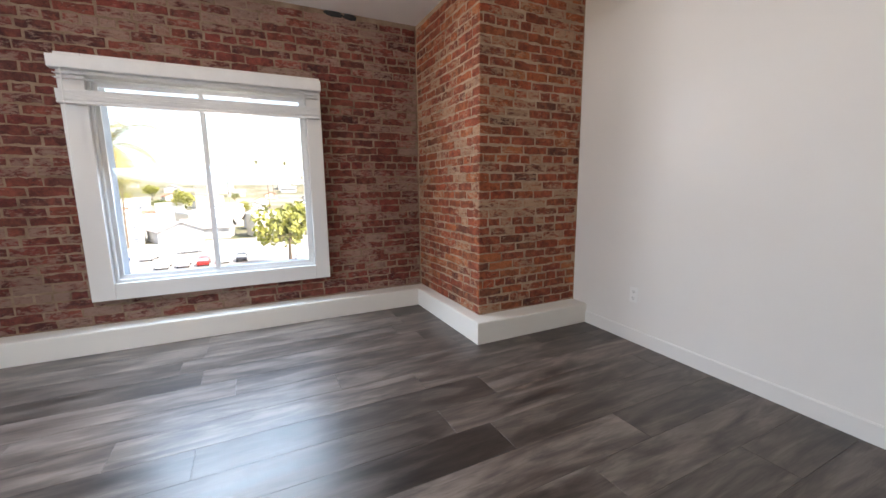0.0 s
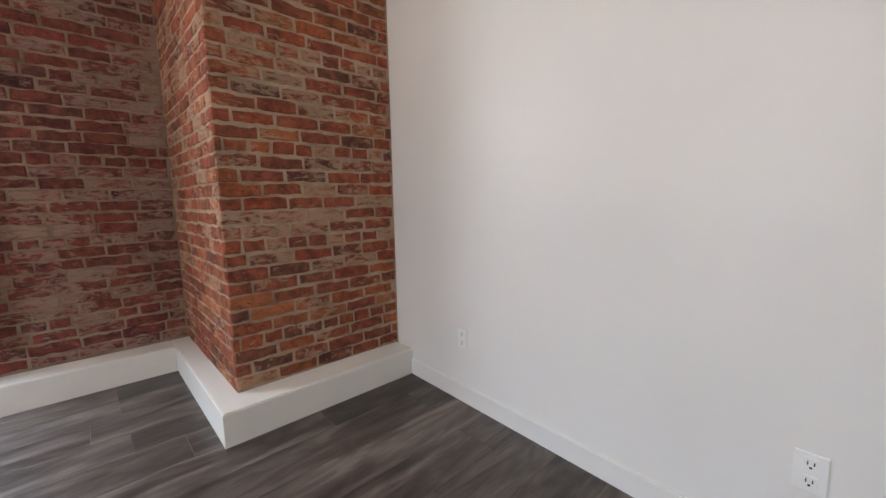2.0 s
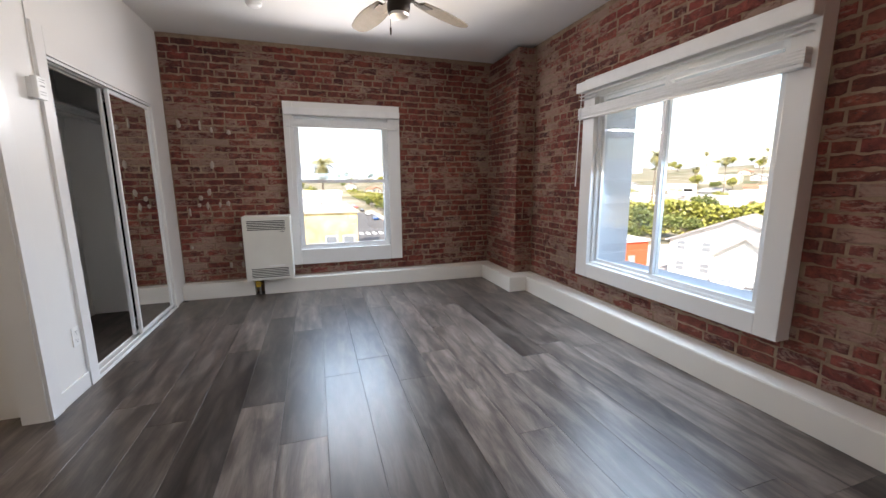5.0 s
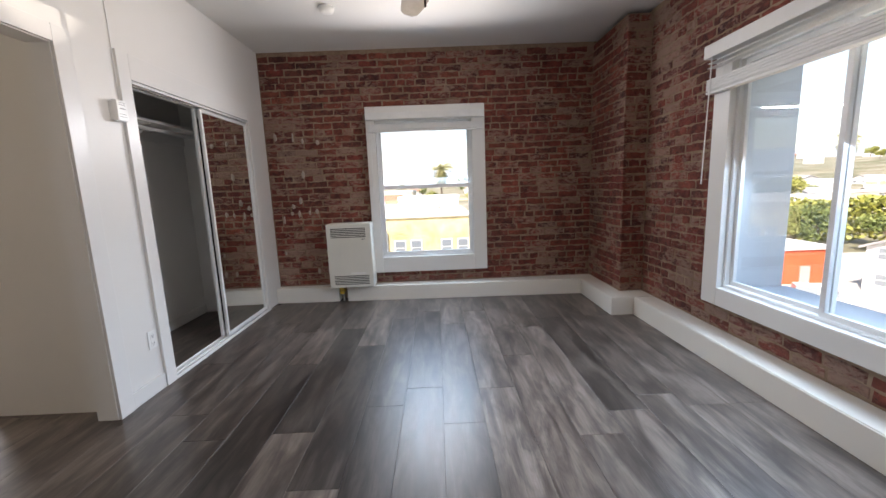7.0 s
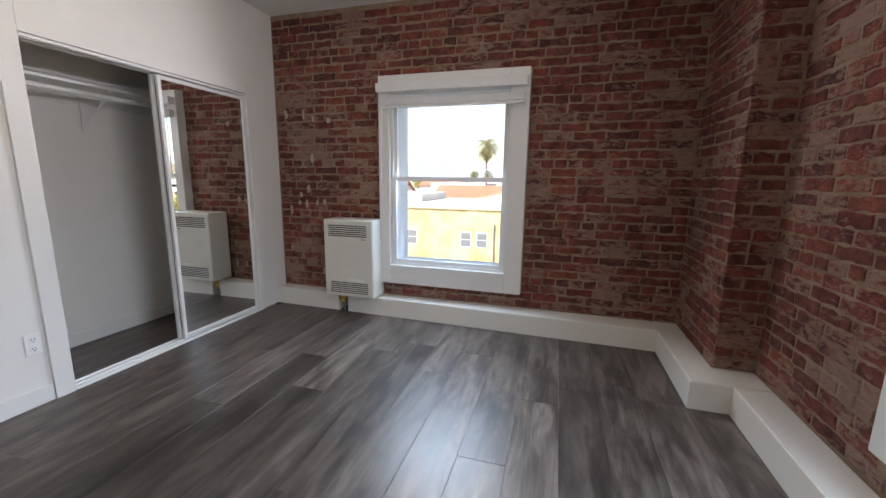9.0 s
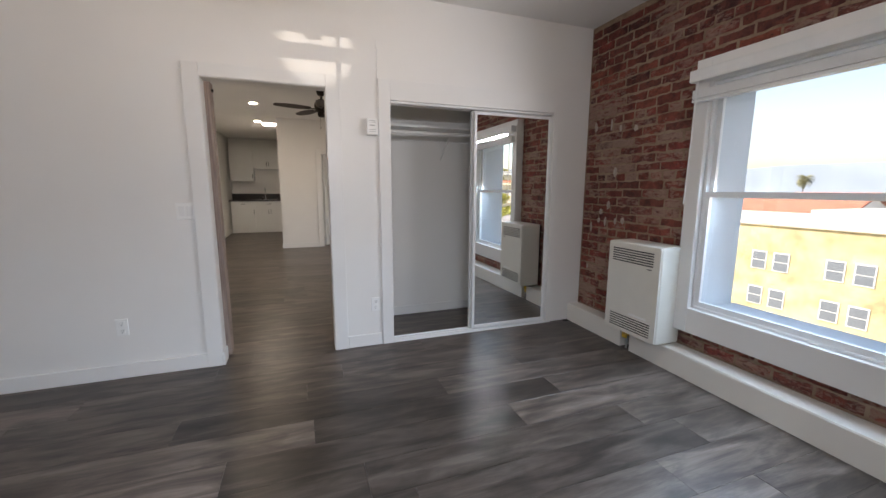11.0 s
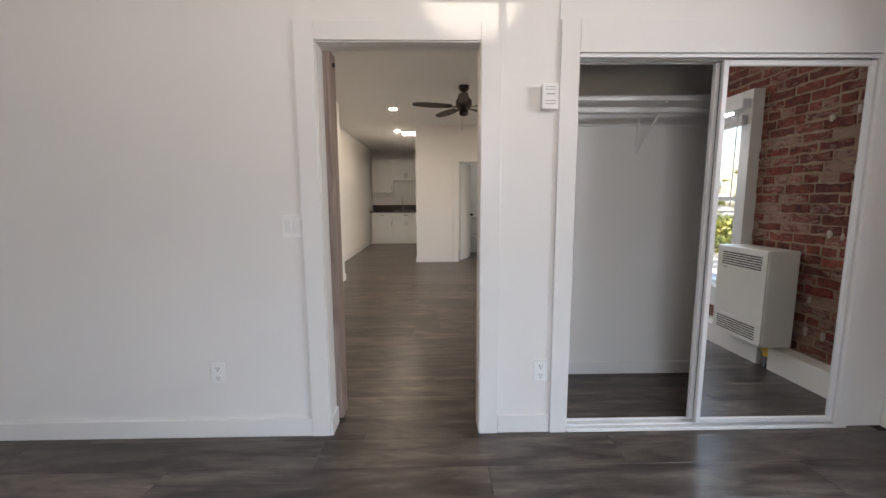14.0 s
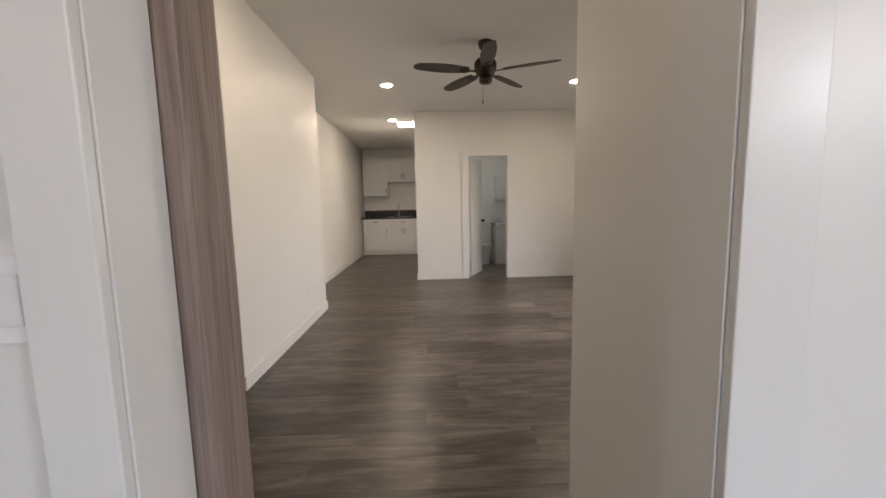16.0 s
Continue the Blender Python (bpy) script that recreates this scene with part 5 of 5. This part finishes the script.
# ---- bricks and planks ----
def brick_mesh(seed, L, Hh, D, mat):
    """One worn brick, its face towards -y, with an uneven rounded outline."""
    rng = random.Random(seed)
    out = []
    nx = 5 if L > 0.15 else 3
    chip = lambda: rng.choice((rng.uniform(-0.004, 0.003), rng.uniform(-0.004, 0.003), rng.uniform(0.003, 0.010)))
    for side in (1, -1):
        for i in range(nx + 1):
            x = side * (-L / 2 + L * i / nx) + (rng.uniform(-0.006, 0.006) if 0 < i < nx else side * (1 if i == 0 else -1) * rng.uniform(-0.001, 0.006))
            z = side * (-Hh / 2 + (chip() if 0 < i < nx else rng.uniform(-0.001, 0.006)))
            out.append((x, z))
    n = len(out)
    vs = [(x, D, z) for x, z in out]
    vs += [(x, 0.005 + rng.uniform(0, 0.003), z) for x, z in out]
    vs += [(x * (1 - 0.012 / L), rng.uniform(-0.0015, 0.0015), z * (1 - 0.013 / Hh)) for x, z in out]
    fs = []
    for k in (0, n):
        for i in range(n):
            j = (i + 1) % n
            fs.append((k + i, k + j, k + n + j, k + n + i))
    fs.append(tuple(range(2 * n, 3 * n)))
    me = bpy.data.meshes.new("brick")
    me.from_pydata(vs, [], fs)
    me.materials.append(mat)
    return me


COURSE, BL, BH, JOINT = 0.0705, 0.210, 0.0640, 0.0065


def brickwork(wall, mat, origin, along, length, z0, z1, holes, near, seed, flip=1):
    """Courses of brick on the face that starts at origin and runs along the unit vector; near picks the pieces that are parts."""
    rng = random.Random(seed)
    full = [brick_mesh(seed * 50 + i, BL, BH, 0.03, mat) for i in range(7)]
    half = [brick_mesh(seed * 50 + 20 + i, 0.098, BH, 0.03, mat) for i in range(5)]
    ax = Vector((along[0], along[1], 0))
    inward = Vector((-along[1], along[0], 0)) * flip
    rot = Matrix(((ax.x, inward.x, 0), (ax.y, inward.y, 0), (0, 0, 1))).to_4x4()
    rows = int((z1 - z0) / COURSE)
    parts = 0
    vs, fs = [], []
    for r in range(rows + 1):
        z = z0 + (r + 0.5) * COURSE
        if z + BH * 0.45 > z1:
            break
        header = r % 7 == 3
        step = (0.110 if header else 0.220)
        u = -step * (0.5 if r % 2 else 0.0) - rng.uniform(0, 0.02)
        while u < length:
            wide = step * (rng.uniform(0.90, 1.10) if not header else rng.uniform(0.92, 1.12))
            u0, u1 = max(u, 0), min(u + wide - JOINT, length)
            u += wide
            parts_of = [(u0, u1)]
            for h0, h1, k0, k1 in holes:
                if k0 < z < k1:
                    nxt = []
                    for a, b in parts_of:
                        if b <= h0 or a >= h1:
                            nxt.append((a, b))
                        else:
                            if a < h0:
                                nxt.append((a, h0))
                            if b > h1:
                                nxt.append((h1, b))
                    parts_of = nxt
            for a, b in parts_of:
                L = b - a
                if L < 0.03:
                    continue
                me, base = (rng.choice(half), 0.098) if L < 0.14 else (rng.choice(full), BL)
                c = Vector((origin[0], origin[1], 0)) + ax * (a + b) / 2 + Vector((0, 0, z + rng.uniform(-0.003, 0.003))) + inward * rng.uniform(-0.002, 0.004)
                m = Matrix.Translation(c) @ rot @ Euler((rng.uniform(-0.02, 0.02), rng.uniform(-0.012, 0.012), rng.uniform(-0.012, 0.012))).to_matrix().to_4x4() @ Matrix.Diagonal((L / base, 1, rng.uniform(0.94, 1.05), 1))
                if near(c) and parts < 300:
                    parts += 1
                    o = new("brick", me)
                    o.parent = wall
                    o.matrix_basis = m
                else:
                    k = len(vs)
                    vs += [tuple(m @ v.co) for v in me.vertices]
                    fs += [tuple(k + i for i in p.vertices) for p in me.polygons]
    if vs:
        me = bpy.data.meshes.new("brickwork")
        me.from_pydata(vs, [], fs)
        me.materials.append(mat)
        o = new("brickwork", me)
        o.parent = wall
        o["kind"] = "stuff"


Z0 = LH + 0.002
NH = [(-0.628 - XW, 1.108 - XW, 0.375, 2.13)]
WH = [(1.137, 2.428, 0.31, 2.13)]
brickwork(chimney, BRICK_RED, (2.067, 2.67), (1, 0), 1.01, Z0, H, [], lambda c: True, 3)
brickwork(chimney, BRICK_RED, (2.067, YN - 0.02), (0, -1), YN - 0.02 - 2.676, Z0, H, [], lambda c: c.z < 1.5, 4)
brickwork(wall_north, BRICK_PLUM_SHADED, (XW, YN), (1, 0), 2.067 - XW, Z0, H, NH, lambda c: c.x > 1.1 or (c.z < 0.40 and c.x > -0.7), 5)
brickwork(wall_west, BRICK_PLUM_SHADED, (XW, 0.004), (0, 1), 3.64, Z0, H, WH, lambda c: c.y > 2.43 and c.z > 0.4, 6)
brickwork(pier, BRICK_PLUM_SHADED, (XW, 3.64), (1, 0), -1.62 - XW, Z0, H - 0.04, [], lambda c: True, 7)
brickwork(pier, BRICK_PLUM_SHADED, (-1.62, 3.646), (0, 1), YN - 3.646, Z0, H - 0.04, [], lambda c: True, 8)

# lumps of old white plaster left on the west wall
rng = random.Random(31)
for i in range(16):
    y, z = rng.uniform(0.10, 0.60), rng.choice((0.35, 0.55, 0.95, 1.02, 1.09, 1.16, 1.23, 1.44, 1.80, 1.87)) + rng.uniform(-0.02, 0.02)
    bm = bmesh.new()
    bmesh.ops.create_icosphere(bm, subdivisions=2, radius=1)
    a, b = rng.uniform(0.010, 0.022), rng.uniform(0.022, 0.05)
    for v in bm.verts:
        q = 1 + 0.5 * noise.noise(v.co * 1.7 + Vector((i, 0, 0)))
        v.co = Vector((XW + v.co.x * 0.006, y + v.co.y * a * q, z + v.co.z * b * q))
    tagged(part("plaster_spot", bm, SPOT, None, "", True), "small white lump of plaster on brick", "plaster", "plaster spots")

rng = random.Random(8)
for x, w, z in ((1.29, 0.075, H - 0.018), (1.43, 0.055, H - 0.028)):
    bm = bmesh.new()
    bmesh.ops.create_icosphere(bm, subdivisions=3, radius=1)
    for v in bm.verts:
        q = 1 + 0.6 * noise.noise(v.co * 2.1 + Vector((x * 9, 0, 0)))
        v.co = Vector((x + v.co.x * w * q, YN + 0.001 + v.co.y * 0.008, min(H - 0.002, z + v.co.z * 0.03 * q)))
    tagged(part("wall_gap", bm, SLOT, None, "", True), "dark broken gap at the head of a brick wall", "wall damage", "gaps in the brick")

PW, PL = 0.2265, 1.524


def plank_mesh(L):
    bm = bmesh.new()
    g = 0.0003
    lo = [(g, g), (L - g, g), (L - g, PW - g), (g, PW - g)]
    e = 0.0009
    hi = [(g + e, g + e), (L - g - e, g + e), (L - g - e, PW - g - e), (g + e, PW - g - e)]
    a = [bm.verts.new((x, y, -0.011)) for x, y in lo]
    b = [bm.verts.new((x, y, -0.0008)) for x, y in lo]
    c = [bm.verts.new((x, y, 0)) for x, y in hi]
    for p, q in ((a, b), (b, c)):
        for i in range(4):
            bm.faces.new((p[i], p[(i + 1) % 4], q[(i + 1) % 4], q[i]))
    bm.faces.new(c)
    me = bpy.data.meshes.new("plank")
    bm.to_mesh(me)
    bm.free()
    me.materials.append(PLANK)
    return me


floor_ob = bpy.data.objects["floor"]
plank_cache = {}
rng = random.Random(4)
KNOWN = {0: 0.90, 1: 0.196, 2: 0.60, 3: -0.02}     # joints seen in the rows from y = 0.731
DARK = {(0, -0.62), (1, -1.33), (2, -0.92), (3, -0.02)}
for k in range(-47, 15):
    y = 0.731 + k * PW
    joint = KNOWN.get(k, rng.uniform(0, PL))
    if y > 0.0:
        x0, x1 = XW, 3.1
    elif y > -0.8:
        x0, x1 = (-2.2, 3.1)
    elif y > -6.2:
        x0, x1 = -2.6, 3.15
    else:
        x0, x1 = 0.5, 2.3
    x = joint - math.ceil((joint - x0) / PL) * PL
    while x < x1:
        a, b = max(x, x0), min(x + PL, x1)
        x += PL
        L = round(b - a, 3)
        if L < 0.05:
            continue
        if L not in plank_cache:
            plank_cache[L] = plank_mesh(L)
        o = new("plank", plank_cache[L])
        o.parent = floor_ob
        o.matrix_basis = Matrix.Translation((a, y, 0))
        tone = rng.choice((0.66, 0.80, 0.92, 1.0, 1.08, 1.20)) * rng.uniform(0.94, 1.06)
        if (k, round(a, 2)) in DARK:
            tone = 0.5
        o.color = (tone, tone, tone, 1)
